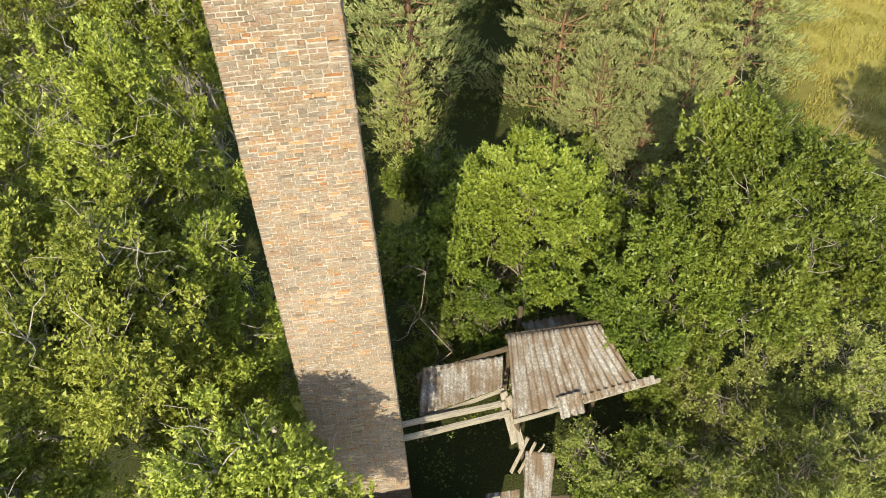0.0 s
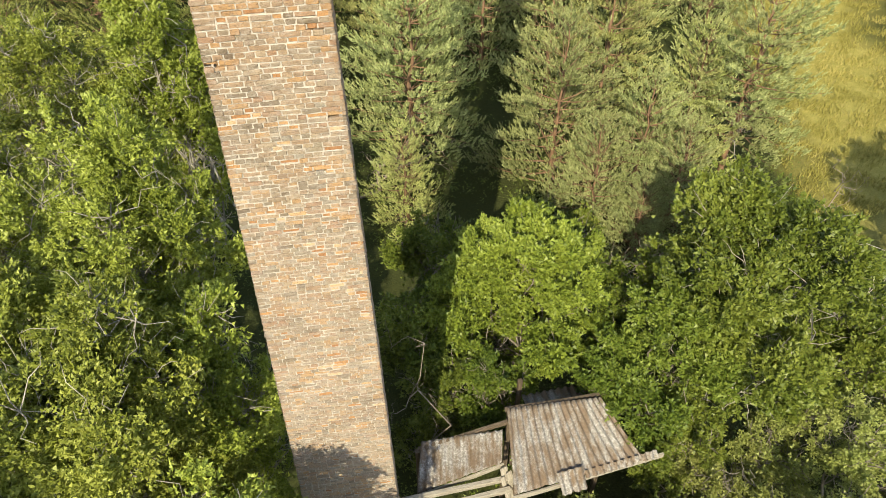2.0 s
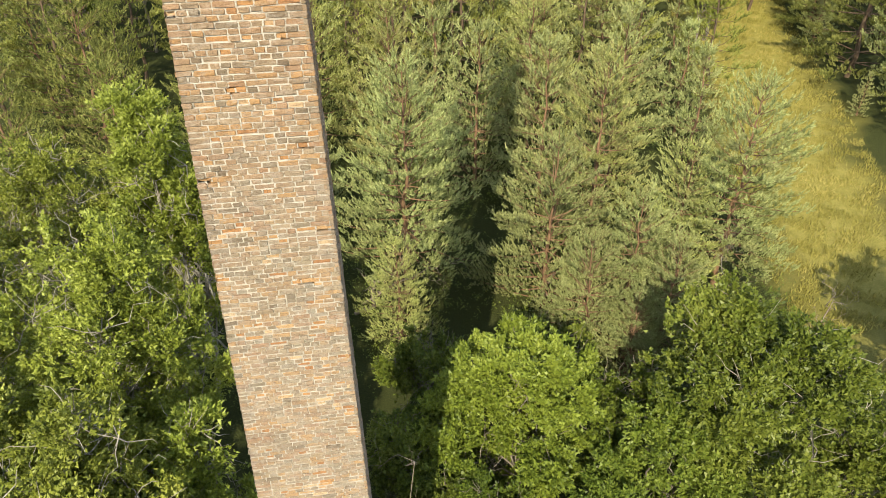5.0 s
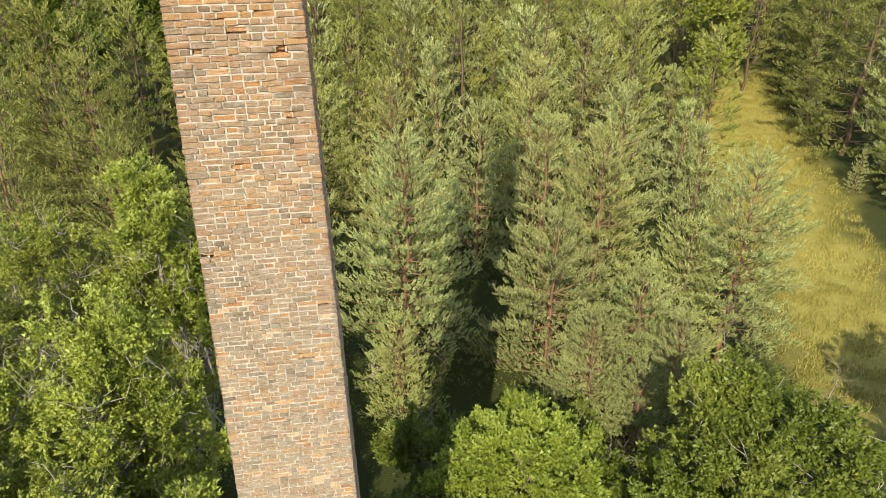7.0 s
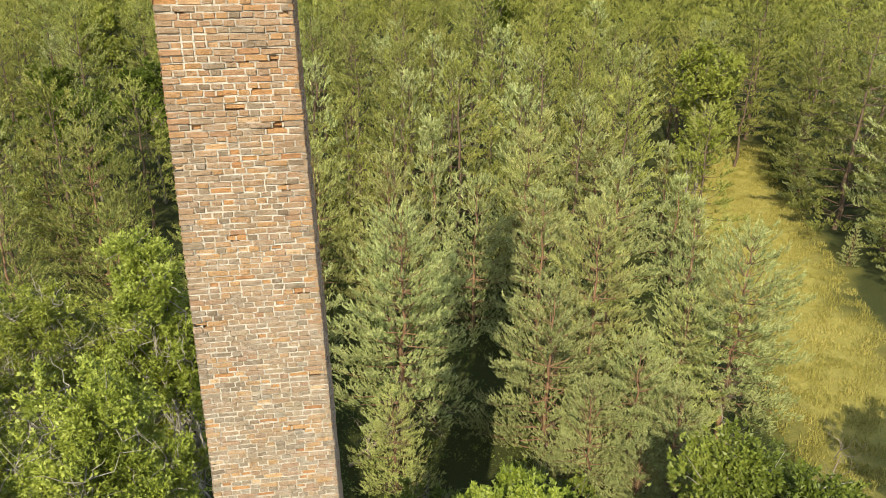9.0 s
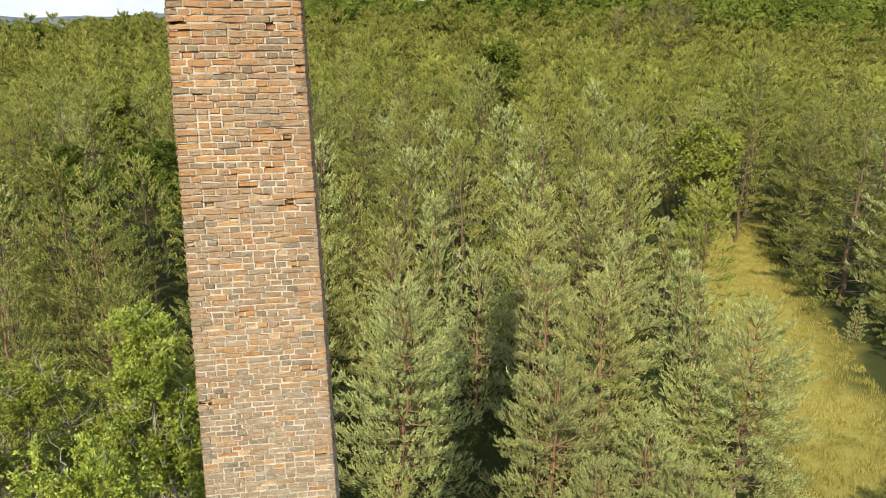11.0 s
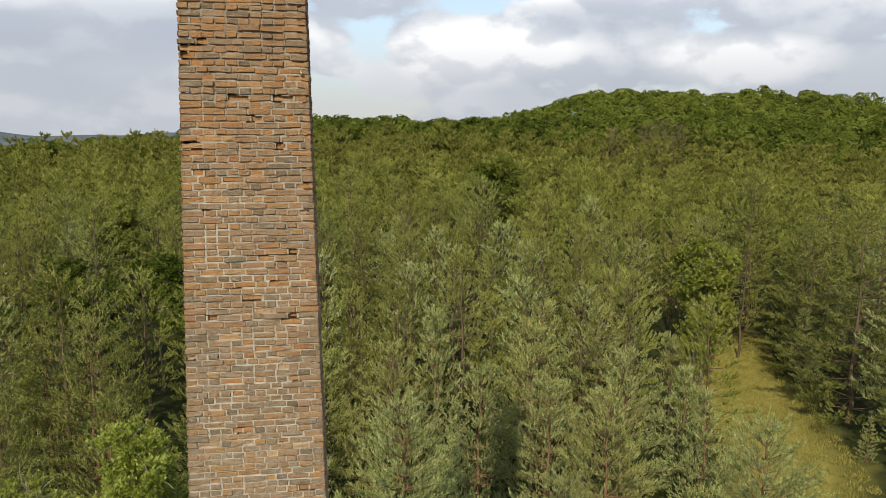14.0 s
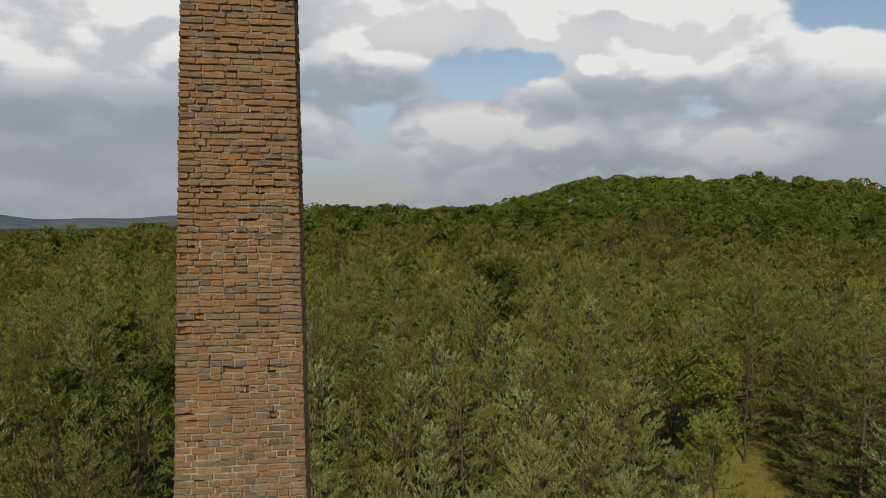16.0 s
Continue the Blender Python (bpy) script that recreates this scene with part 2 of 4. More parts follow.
def ground_mat():
    m = Mat("forest_floor_and_meadow", 0.95, 0.1)
    p = m.where()
    n1, n2, n3 = m.noise(0.12, 5, vector=p), m.noise(1.4, 6, 0.65, vector=p), m.noise(14, 5, 0.7, vector=p)
    grass = m.ramp(m.math("ADD", m.math("MULTIPLY", n2, 0.5), m.math("MULTIPLY", n3, 0.5)),
                   [(0.3, (0.18, 0.17, 0.038)), (0.5, (0.31, 0.275, 0.066)), (0.7, (0.43, 0.36, 0.112))])
    soil = m.ramp(n3, [(0.3, (0.030, 0.035, 0.012)), (0.6, (0.06, 0.07, 0.02)), (0.75, (0.12, 0.10, 0.04))])
    sep = m.n("ShaderNodeSeparateXYZ")
    m.l(p, sep.inputs[0])
    x, y = sep.outputs[0], sep.outputs[1]
    # the meadow: a strip that leads off between the trees
    ragged = m.math("MULTIPLY", m.math("SUBTRACT", m.noise(0.22, 5, vector=p), 0.5), 7.0)
    west = m.span(m.math("ADD", m.math("SUBTRACT", x, m.math("ADD", m.math("MULTIPLY", y, 0.30), 16.5)), ragged), -1.0, 2.0)
    east = m.span(m.math("SUBTRACT", m.math("SUBTRACT", m.math("ADD", m.math("MULTIPLY", y, 0.36), 23.4), x), ragged), -1.5, 2.0)
    end = m.math("MULTIPLY", m.span(y, 66.0, 58.0), m.span(m.math("ADD", y, ragged), 10.0, 15.0))
    edge = m.math("MULTIPLY", m.math("MULTIPLY", west, east), end)
    m.colour(m.mix(edge, soil, grass))
    return m.bump(m.math("ADD", n2, n3), 0.8, 0.12).mat


def roof_mat():
    m = Mat("weathered_fibre_cement", 0.9, 0.2)
    n1, n2, n3 = m.noise(1.6, 6, 0.65), m.noise(16, 5, 0.65), m.noise(60, 4, 0.7)
    streak = m.noise(5.0, 5, 0.6, stretch=(1.0, 0.16, 0.16))
    c = m.ramp(n2, [(0.3, (0.13, 0.12, 0.10)), (0.5, (0.25, 0.235, 0.20)), (0.7, (0.44, 0.42, 0.375))])
    moss = m.math("ADD", m.math("ADD", m.math("MULTIPLY", n1, 0.7), m.math("MULTIPLY", streak, 0.8)), m.math("MULTIPLY", n3, 0.5))
    c = m.mix(m.span(moss, 0.88, 1.06, 0, 0.85), c, (0.13, 0.085, 0.045))
    c = m.mix(m.span(m.noise(28, 4, 0.7), 0.58, 0.66, 0, 0.6), c, (0.09, 0.08, 0.06))
    m.colour(c)
    return m.bump(m.math("ADD", n2, n3), 0.6, 0.025).mat


def wood_mat(name, a, b, c):
    m = Mat(name, 0.85, 0.2)
    g = m.noise(5, 6, 0.6, stretch=(0.6, 14, 14))
    s = m.noise(1.2, 4)
    m.colour(m.mix(m.span(s, 0.5, 0.75, 0, 0.5), m.ramp(g, [(0.3, a), (0.5, b), (0.7, c)]), a))
    return m.bump(g, 0.5, 0.01).mat


M_BRICK, M_BRICKS = brick_mat("brick_face", True), brick_mat("brick_faces", False)
M_SPALL, M_SPALLS = brick_mat("broken_brick", True, True), brick_mat("broken_bricks", False, True)
M_MORTAR, M_GROUND, M_ROOF = mortar_mat(), ground_mat(), roof_mat()
M_WOOD = wood_mat("silvered_timber", (0.14, 0.12, 0.085), (0.29, 0.26, 0.195), (0.42, 0.38, 0.30))
M_DARKWOOD = wood_mat("brown_timber", (0.045, 0.035, 0.022), (0.10, 0.075, 0.048), (0.16, 0.125, 0.085))
M_WILLOW = foliage("willow_leaf", (0.100, 0.135, 0.015), (0.235, 0.285, 0.036), (0.38, 0.43, 0.082), 0.20)
M_LIME = foliage("birch_leaf", (0.115, 0.145, 0.016), (0.22, 0.26, 0.034), (0.33, 0.37, 0.075), 0.30)
M_ALDER = foliage("broad_leaf", (0.050, 0.080, 0.009), (0.118, 0.158, 0.018), (0.21, 0.25, 0.040), 0.24)
M_HAZEL = foliage("sunny_broad_leaf", (0.080, 0.112, 0.012), (0.178, 0.222, 0.026), (0.285, 0.33, 0.054), 0.26)
M_SHRUB = foliage("shrub_leaf", (0.10, 0.13, 0.022), (0.20, 0.235, 0.048), (0.34, 0.37, 0.105), 0.30)
M_PINE = foliage("pine_needle", (0.15, 0.165, 0.042), (0.35, 0.38, 0.115), (0.52, 0.55, 0.20), 0.26, 0.5, 0.6, 0.2, 0.45, 0.65)
M_BLUEPINE = foliage("blue_pine_needle", (0.14, 0.17, 0.055), (0.31, 0.35, 0.13), (0.46, 0.50, 0.205), 0.26, 0.5, 0.6, 0.2, 0.3, 0.65)
M_MIDPINE = foliage("wood_pine_needle", (0.10, 0.113, 0.024), (0.24, 0.26, 0.058), (0.39, 0.41, 0.105), 0.25, 0.45, 0.7, 0.1, 0.3, 0.45)
M_OLDPINE = foliage("old_pine_needle", (0.09, 0.105, 0.026), (0.22, 0.245, 0.062), (0.36, 0.385, 0.115), 0.3, 0.45, 0.7, 0.1, 0.15, 0.6)
M_BROWNPINE = foliage("withered_needle", (0.10, 0.085, 0.035), (0.18, 0.15, 0.065), (0.26, 0.21, 0.10), 0.3)
M_FARPINE = foliage("far_pine_needle", (0.085, 0.098, 0.019), (0.21, 0.226, 0.048), (0.345, 0.355, 0.085), 0.26, 0.22, 0.8, 0.05, 0.25, 0.25)
M_FARLEAF = foliage("far_broad_leaf", (0.044, 0.066, 0.012), (0.112, 0.148, 0.024), (0.19, 0.23, 0.044), 0.35, 0.13, 0.9, 0.02, 0.0, 0.2)
M_HILLLEAF = foliage("hill_broad_leaf", (0.055, 0.082, 0.014), (0.145, 0.185, 0.030), (0.24, 0.285, 0.055), 0.3, 0.10, 0.9, 0.02, 0.0, 0.2)
M_GRASS = foliage("meadow_grass_blade", (0.20, 0.19, 0.042), (0.32, 0.29, 0.072), (0.45, 0.39, 0.125), 0.3, 0.25, 0.8, 0.1)
M_BARK = bark("grey_bark", (0.09, 0.075, 0.055), (0.20, 0.175, 0.135), (0.33, 0.30, 0.25))
M_BIRCH = bark("pale_bark", (0.12, 0.105, 0.08), (0.30, 0.275, 0.22), (0.46, 0.43, 0.37))
M_PINEBARK = bark("pine_bark", (0.08, 0.05, 0.03), (0.19, 0.115, 0.065), (0.29, 0.18, 0.10))
M_DULLBARK = bark("dull_pine_bark", (0.06, 0.045, 0.03), (0.12, 0.085, 0.055), (0.18, 0.125, 0.08))
M_DEAD = bark("dead_wood", (0.13, 0.10, 0.075), (0.26, 0.21, 0.16), (0.38, 0.33, 0.27))

# ---- mesh helpers ----
def mesh_np(name, V, F, mat, mats=None, index=None, smooth=False):
    """A mesh from arrays: V (n, 3), F (m, 3 or 4)."""
    V, F = np.asarray(V, np.float32), np.asarray(F, np.int32)
    me = bpy.data.meshes.new(name)
    me.vertices.add(len(V))
    me.vertices.foreach_set("co", V.ravel())
    me.loops.add(F.size)
    me.loops.foreach_set("vertex_index", F.ravel())
    me.polygons.add(len(F))
    me.polygons.foreach_set("loop_start", np.arange(len(F), dtype=np.int32) * F.shape[1])
    for m in (mats or [mat]):
        me.materials.append(m)
    if index is not None:
        me.polygons.foreach_set("material_index", np.asarray(index, np.int32))
    me.polygons.foreach_set("use_smooth", np.full(len(F), smooth))
    me.update(calc_edges=True)
    return me


def part_np(name, me, parent, label="", kind=""):
    ob = new(name, me)
    ob.parent = parent
    return tagged(ob, label, kind=kind)


def part(name, bm, material, parent, label=""):
    me = bpy.data.meshes.new(name)
    bm.to_mesh(me)
    bm.free()
    me.materials.append(material)
    return part_np(name, me, parent, label)


def thing(name, label, category, group="", at=None, kind=""):
    ob = new(name)
    ob.empty_display_size = 0.2
    if at is not None:
        ob.matrix_basis = at
    return tagged(ob, label, category, group, kind)


def unit(v):
    return v / np.maximum(np.linalg.norm(v, axis=-1, keepdims=True), 1e-9)


def tubes(lines, sides=5):
    """Tapered tubes along polylines: each line is (points (n, 3), radii (n,)). Returns V, F."""
    Vs, Fs, base = [], [], 0
    ang = np.arange(sides) * 2 * np.pi / sides
    for P, R in lines:
        P, R = np.asarray(P, float), np.asarray(R, float)
        d = unit(np.gradient(P, axis=0))
        ref = np.where(np.abs(d[:, 2:3]) < 0.9, np.array([[0, 0, 1.0]]), np.array([[1.0, 0, 0]]))
        a = unit(np.cross(d, ref))
        b = np.cross(d, a)
        ring = P[:, None] + R[:, None, None] * (a[:, None] * np.cos(ang)[None, :, None] + b[:, None] * np.sin(ang)[None, :, None])
        n = len(P)
        Vs.append(ring.reshape(-1, 3))
        i, j = np.meshgrid(np.arange(n - 1), np.arange(sides), indexing="ij")
        k = (j + 1) % sides
        Fs.append(np.stack([i * sides + j, i * sides + k, (i + 1) * sides + k, (i + 1) * sides + j], -1).reshape(-1, 4) + base)
        base += n * sides
    return np.concatenate(Vs), np.concatenate(Fs)


def blades(C, D, Nn, L, W):
    """Single small leaf blades, one triangle each: broad below the middle, pointed at the end."""
    D = unit(D)
    S = unit(np.cross(D, Nn))
    L, W = np.reshape(L, (-1, 1)), np.reshape(W, (-1, 1))
    V = np.stack([C + S * W * 0.5 + D * L * 0.1, C + D * L, C - S * W * 0.5 + D * L * 0.25], 1)
    return V.reshape(-1, 3), np.arange(len(C) * 3).reshape(-1, 3)


def wander(rng, a, b, n=6, amount=0.08, sag=0.0):
    """A crooked line from a to b."""
    a, b = np.asarray(a, float), np.asarray(b, float)
    t = np.linspace(0, 1, n)[:, None]
    P = a + (b - a) * t
    s = np.linalg.norm(b - a) * amount
    P[1:-1] += rng.normal(0, s, (n - 2, 3))
    P[:, 2] += sag * 4 * (t * (1 - t))[:, 0]
    return P


def ground_z(x, y):
    """Height of the ground: flat round the chimney, rising to a wooded ridge and a hill in the distance."""
    x, y = np.asarray(x, float), np.asarray(y, float)

    def s(v, a, b):
        t = np.clip((v - a) / (b - a), 0, 1)
        return t * t * (3 - 2 * t)

    z = 5.0 * s(y, 45, 120) + 9.0 * s(y, 110, 225) * s(x, -120, 10)
    z = z + 33 * np.exp(-(((x - 310) / 175) ** 2 + ((y - 470) / 130) ** 2)) * s(y, 180, 330)
    z = z + 11 * np.exp(-(((x - 168) / 40) ** 2 + ((y - 425) / 80) ** 2))
    return z + 0.25 * np.sin(x * 0.21 + 1.3) * np.sin(y * 0.17) * s(np.hypot(x, y), 12, 40)


# ---- ground ----
def build_ground():
    r = np.concatenate([[0], np.geomspace(4, 760, 84), [1000, 1400, 2000, 3000, 4800]])
    a = np.linspace(0, 2 * np.pi, 241)[:-1]
    X, Y = r[:, None] * np.sin(a), r[:, None] * np.cos(a) + 10
    V = np.stack([X, Y, ground_z(X, Y)], -1).reshape(-1, 3)
    i, j = np.meshgrid(np.arange(len(r) - 1), np.arange(len(a)), indexing="ij")
    k, n = (j + 1) % len(a), len(a)
    F = np.stack([i * n + j, (i + 1) * n + j, (i + 1) * n + k, i * n + k], -1).reshape(-1, 4)
    ob = new("ground", mesh_np("ground", V, F, M_GROUND, smooth=True))
    tagged(ob, "uneven dry meadow and dark forest floor reaching the hills", "ground", kind="structure")


build_ground()

# ---- the chimney ----
AXIS_Y, TOP = 0.927, 31.5
COURSE = 0.0775


def half(z):
    return 0.927 + 0.01936 * (11.6 - z)


def brick_shape(rng, w, h, depth, ring):
    """One brick's outer end in its own frame: x along the course, y into the wall, z up; uneven outline, worn arris."""
    if ring == 8:
        c = 0.009 * rng.uniform(0.3, 1.8, 8)
        o = np.array([[-w / 2 + c[0], -h / 2], [w / 2 - c[1], -h / 2], [w / 2, -h / 2 + c[2]], [w / 2, h / 2 - c[3]],
                      [w / 2 - c[4], h / 2], [-w / 2 + c[5], h / 2], [-w / 2, h / 2 - c[6]], [-w / 2, -h / 2 + c[7]]])
        o += rng.normal(0, 0.0042, o.shape)
    else:
        o = np.array([[-w / 2, -h / 2], [w / 2, -h / 2], [w / 2, h / 2], [-w / 2, h / 2]]) + rng.normal(0, 0.002, (4, 2))
    n = len(o)
    inset = 1 - np.array([0.006 / w, 0.006 / h]) * 2
    tilt = rng.normal(0, 0.013, 2)
    f = o * inset
    fy = f @ tilt + rng.normal(0, 0.002, n)
    V = np.concatenate([np.c_[f[:, 0], fy, f[:, 1]], np.c_[o[:, 0], fy * 0.5 + 0.006, o[:, 1]], np.c_[o[:, 0], np.full(n, depth), o[:, 1]]])
    F = []
    for i in range(1, n - 1, 2):
        F.append((0, i, i + 1, (i + 2) % n) if n > 4 and i + 2 < n else (0, 1, 2, 3))
    for k in (0, n):
        for i in range(n):
            j = (i + 1) % n
            F.append((k + i, k + n + i, k + n + j, k + j))
    return V, np.array(F)


def build_chimney():
    rng = np.random.default_rng(7)
    chim = thing("chimney", "tall square tapering old brick chimney with broken bricks", "chimney")
    # the dark rubble core that fallen bricks lay bare
    zs = np.linspace(-0.3, TOP, 40)
    ring = []
    for z in zs:
        h = half(z) - 0.105
        ring.append([(-h, AXIS_Y - h, z), (h, AXIS_Y - h, z), (h, AXIS_Y + h, z), (-h, AXIS_Y + h, z)])
    V = np.array(ring).reshape(-1, 3)
    n = len(zs)
    F = [(i * 4 + j, i * 4 + (j + 1) % 4, i * 4 + 4 + (j + 1) % 4, i * 4 + 4 + j) for i in range(n - 1) for j in range(4)]
    # open flue at the top
    h, b = half(TOP) - 0.3, len(V)
    V = np.concatenate([V, [(-h, AXIS_Y - h, TOP), (h, AXIS_Y - h, TOP), (h, AXIS_Y + h, TOP), (-h, AXIS_Y + h, TOP),
                            (-h, AXIS_Y - h, TOP - 4), (h, AXIS_Y - h, TOP - 4), (h, AXIS_Y + h, TOP - 4), (-h, AXIS_Y + h, TOP - 4)]])
    t = (n - 1) * 4
    for j in range(4):
        k = (j + 1) % 4
        F += [(t + j, t + k, b + k, b + j), (b + j, b + k, b + 4 + k, b + 4 + j)]
    F.append((b + 4, b + 5, b + 6, b + 7))
    part_np("masonry_core", mesh_np("masonry_core", V, F, M_SPALLS), chim, "rough orange brick core")

    # places where bricks have fallen out or lost their faces: x, z of the middle, half length, depth
    HOLES = [(-0.43, 19.63, 0.14, 0.085), (0.50, 19.63, 0.07, 0.085), (0.44, 19.56, 0.06, 0.05), (-0.12, 22.18, 0.06, 0.09), (0.38, 21.63, 0.06, 0.09), (0.36, 22.17, 0.06, 0.09),
             (0.06, 21.92, 0.06, 0.07), (-0.61, 21.64, 0.10, 0.03), (-0.55, 21.56, 0.10, 0.03), (0.70, 20.87, 0.08, 0.06),
             (-0.54, 22.70, 0.13, 0.05), (-0.60, 22.62, 0.09, 0.06), (-0.46, 22.78, 0.06, 0.07), (-0.53, 21.33, 0.09, 0.04),
             (-0.52, 20.86, 0.06, 0.07), (0.00, 19.80, 0.12, 0.05), (-0.14, 19.96, 0.07, 0.03), (-0.68, 17.02, 0.06, 0.08), (0.58, 17.44, 0.12, 0.05),
             (0.68, 16.16, 0.10, 0.04), (0.36, 15.34, 0.09, 0.02), (0.50, 18.84, 0.08, 0.05), (0.13, 20.33, 0.09, 0.05), (0.44, 20.36, 0.06, 0.07),
             (-0.70, 19.12, 0.05, 0.07), (-0.18, 18.2, 0.07, 0.06), (0.1, 23.9, 0.06, 0.05), (-0.45, 24.3, 0.06, 0.06), (0.4, 24.32, 0.05, 0.07),
             (-0.3, 24.24, 0.06, 0.07), (0.25, 24.24, 0.05, 0.06), (-0.5, 23.6, 0.05, 0.06), (0.30, 20.02, 0.06, 0.03), (0.65, 21.15, 0.05, 0.05)]
    LEN = (0.118, 0.182, 0.246)
    shapes = {}
    singles = [0]
    SINGLE = (18.15, 20.92)       # the stretch of the front whose bricks are objects of their own
    joint = 0.0152
    bodies = {0: ([], [], []), 1: ([], [], [])}        # front face: whole and broken
    rest = ([], [], [])
    count = {0: 0, 1: 0, 2: 0, 3: 0}
    joints = ([], [])
    data = {}

    def emit(store, key, V, F):
        store[0].append(V)
        store[1].append(F + count[key])
        count[key] += len(V)

    def recess(z):
        return 0.004 + rng.uniform(0, 0.014) + (0.015 * min(1, (z - 21) / 2.5) * rng.uniform(0.1, 1.3) if z > 21 else 0)

    def strip(x0, x1, z0, z1, y, R, upright):
        """A bar of mortar between bricks: its face and the two sides that holes lay bare."""
        d = y + 0.07
        a = [(x0, y, z0), (x1, y, z0), (x1, y, z1), (x0, y, z1), (x0, d, z0), (x1, d, z0), (x1, d, z1), (x0, d, z1)]
        f = [(0, 1, 2, 3)] + ([(0, 3, 7, 4), (1, 5, 6, 2)] if upright else [(0, 4, 5, 1), (3, 2, 6, 7)])
        emit(joints, 3, np.array(a) @ R.T + [0, AXIS_Y, 0], np.array(f))

    for face in range(4):
        turn = Matrix.Rotation(radians(90 * face), 3, "Z")
        R = np.array(turn)
        z, row = -0.2, 0
        while z < TOP - COURSE:
            zc = z + COURSE / 2
            w = half(zc)
            x = -w
            first = True
            pieces = (14, 5, 1, 1)[face]
            for q in range(pieces):
                xm = -w + 2 * w * (q + 0.5) / pieces
                if face == 0 and any(abs(hz - z) < COURSE * 0.7 and abs(hx - xm) < hl * 1.05 for hx, hz, hl, dep in HOLES):
                    continue                    # the mortar has gone with the brick
                strip(-w + 0.004 + (2 * w - 0.008) * q / pieces, -w + 0.004 + (2 * w - 0.008) * (q + 1) / pieces, z - joint / 2 - 0.003, z + joint / 2 + 0.003, -w + recess(z) + 0.005, R, False)
            while x < w - 0.02:
                left = w - x
                if left < 0.30:
                    length = left if left < 0.2 else (left if left < 0.26 else left * 0.5)
                elif first:
                    length = (0.182, 0.118)[row % 2] if rng.random() < 0.8 else 0.246
                elif row % 2:
                    length = LEN[2] if rng.random() < 0.07 else LEN[0] * rng.uniform(0.93, 1.06)
                else:
                    length = LEN[2] * rng.uniform(0.95, 1.03) if rng.random() < 0.62 else (LEN[0] if rng.random() < 0.75 else LEN[1])
                first = False
                length = min(length, left)
                cx = x + length / 2
                x += length + joint
                if x < w - 0.02 and face < 2:
                    strip(x - joint - 0.003, x + 0.003, z + joint / 2, z + COURSE - joint / 2, -w + recess(z), R, True)
                h = COURSE - joint - (0.003 if zc > 22.5 else 0) + rng.normal(0, 0.0035)
                out, broken = rng.normal(0, 0.0050) + (rng.random() < 0.10) * 0.012, False
                if face == 0:
                    for hx, hz, hl, dep in HOLES:
                        if abs(hz - zc) < COURSE * 0.52 and abs(hx - cx) < hl * 0.75 + length * 0.2:
                            out, broken = dep * 0.62, True
                    p = 0.075
                    if not broken and rng.random() < p:
                        out, broken = rng.uniform(0.004, 0.030), True
                elif rng.random() < 0.05:
                    out, broken = 0.03, True
                    if face == 1 and rng.random() < 0.4:
                        out = 0.07
                wob = rng.normal(0, 0.0035)
                place = np.array([cx, -w + out, zc + wob])
                if face == 0 and SINGLE[0] < zc < SINGLE[1] and singles[0] < 300:
                    key = (round(length, 2), int(rng.integers(5)), broken)
                    if key not in data:
                        V, F = brick_shape(rng, key[0], COURSE - joint, 0.06 if not broken else 0.04, 8)
                        data[key] = mesh_np("brick", V, F, M_SPALL if broken else M_BRICK)
                    ob = new("brick", data[key])
                    ob.parent = chim
                    ob.matrix_basis = Matrix.Translation((place[0], place[1] + AXIS_Y, place[2])) @ Matrix.Rotation(rng.normal(0, 0.008), 4, "Y")
                    singles[0] += 1
                    continue
                if face == 0:
                    V, F = brick_shape(rng, length, h, 0.05 if not broken else 0.03, 8 if zc > 8 else 4)
                    k = int(broken)
                else:
                    V, F = brick_shape(rng, length, h, 0.05, 4)
                    F = F if face == 1 else F[:5]
                    k = 2
                V = (V + place) @ R.T + [0, AXIS_Y, 0]
                store = rest if k == 2 else bodies[k]
                emit(store, k, V, F)
                if k == 2:
                    store[2].append(np.full(len(F), int(broken)))
            z += COURSE
            row += 1
    for k, nm, mt, lab in ((0, "front_bricks", M_BRICKS, "mottled red, brown and grey bricks"), (1, "broken_bricks", M_SPALLS, "bright orange broken bricks")):
        part_np(nm, mesh_np(nm, np.concatenate(bodies[k][0]), np.concatenate(bodies[k][1]), mt), chim, lab, "stuff")
    part_np("mortar", mesh_np("mortar", np.concatenate(joints[0]), np.concatenate(joints[1]), M_MORTAR), chim, "pale crumbling lime mortar", "stuff")
    part_np("side_bricks", mesh_np("side_bricks", np.concatenate(rest[0]), np.concatenate(rest[1]), None, [M_BRICKS, M_SPALLS], np.concatenate(rest[2])),
            chim, "weathered bricks", "stuff")


build_chimney()

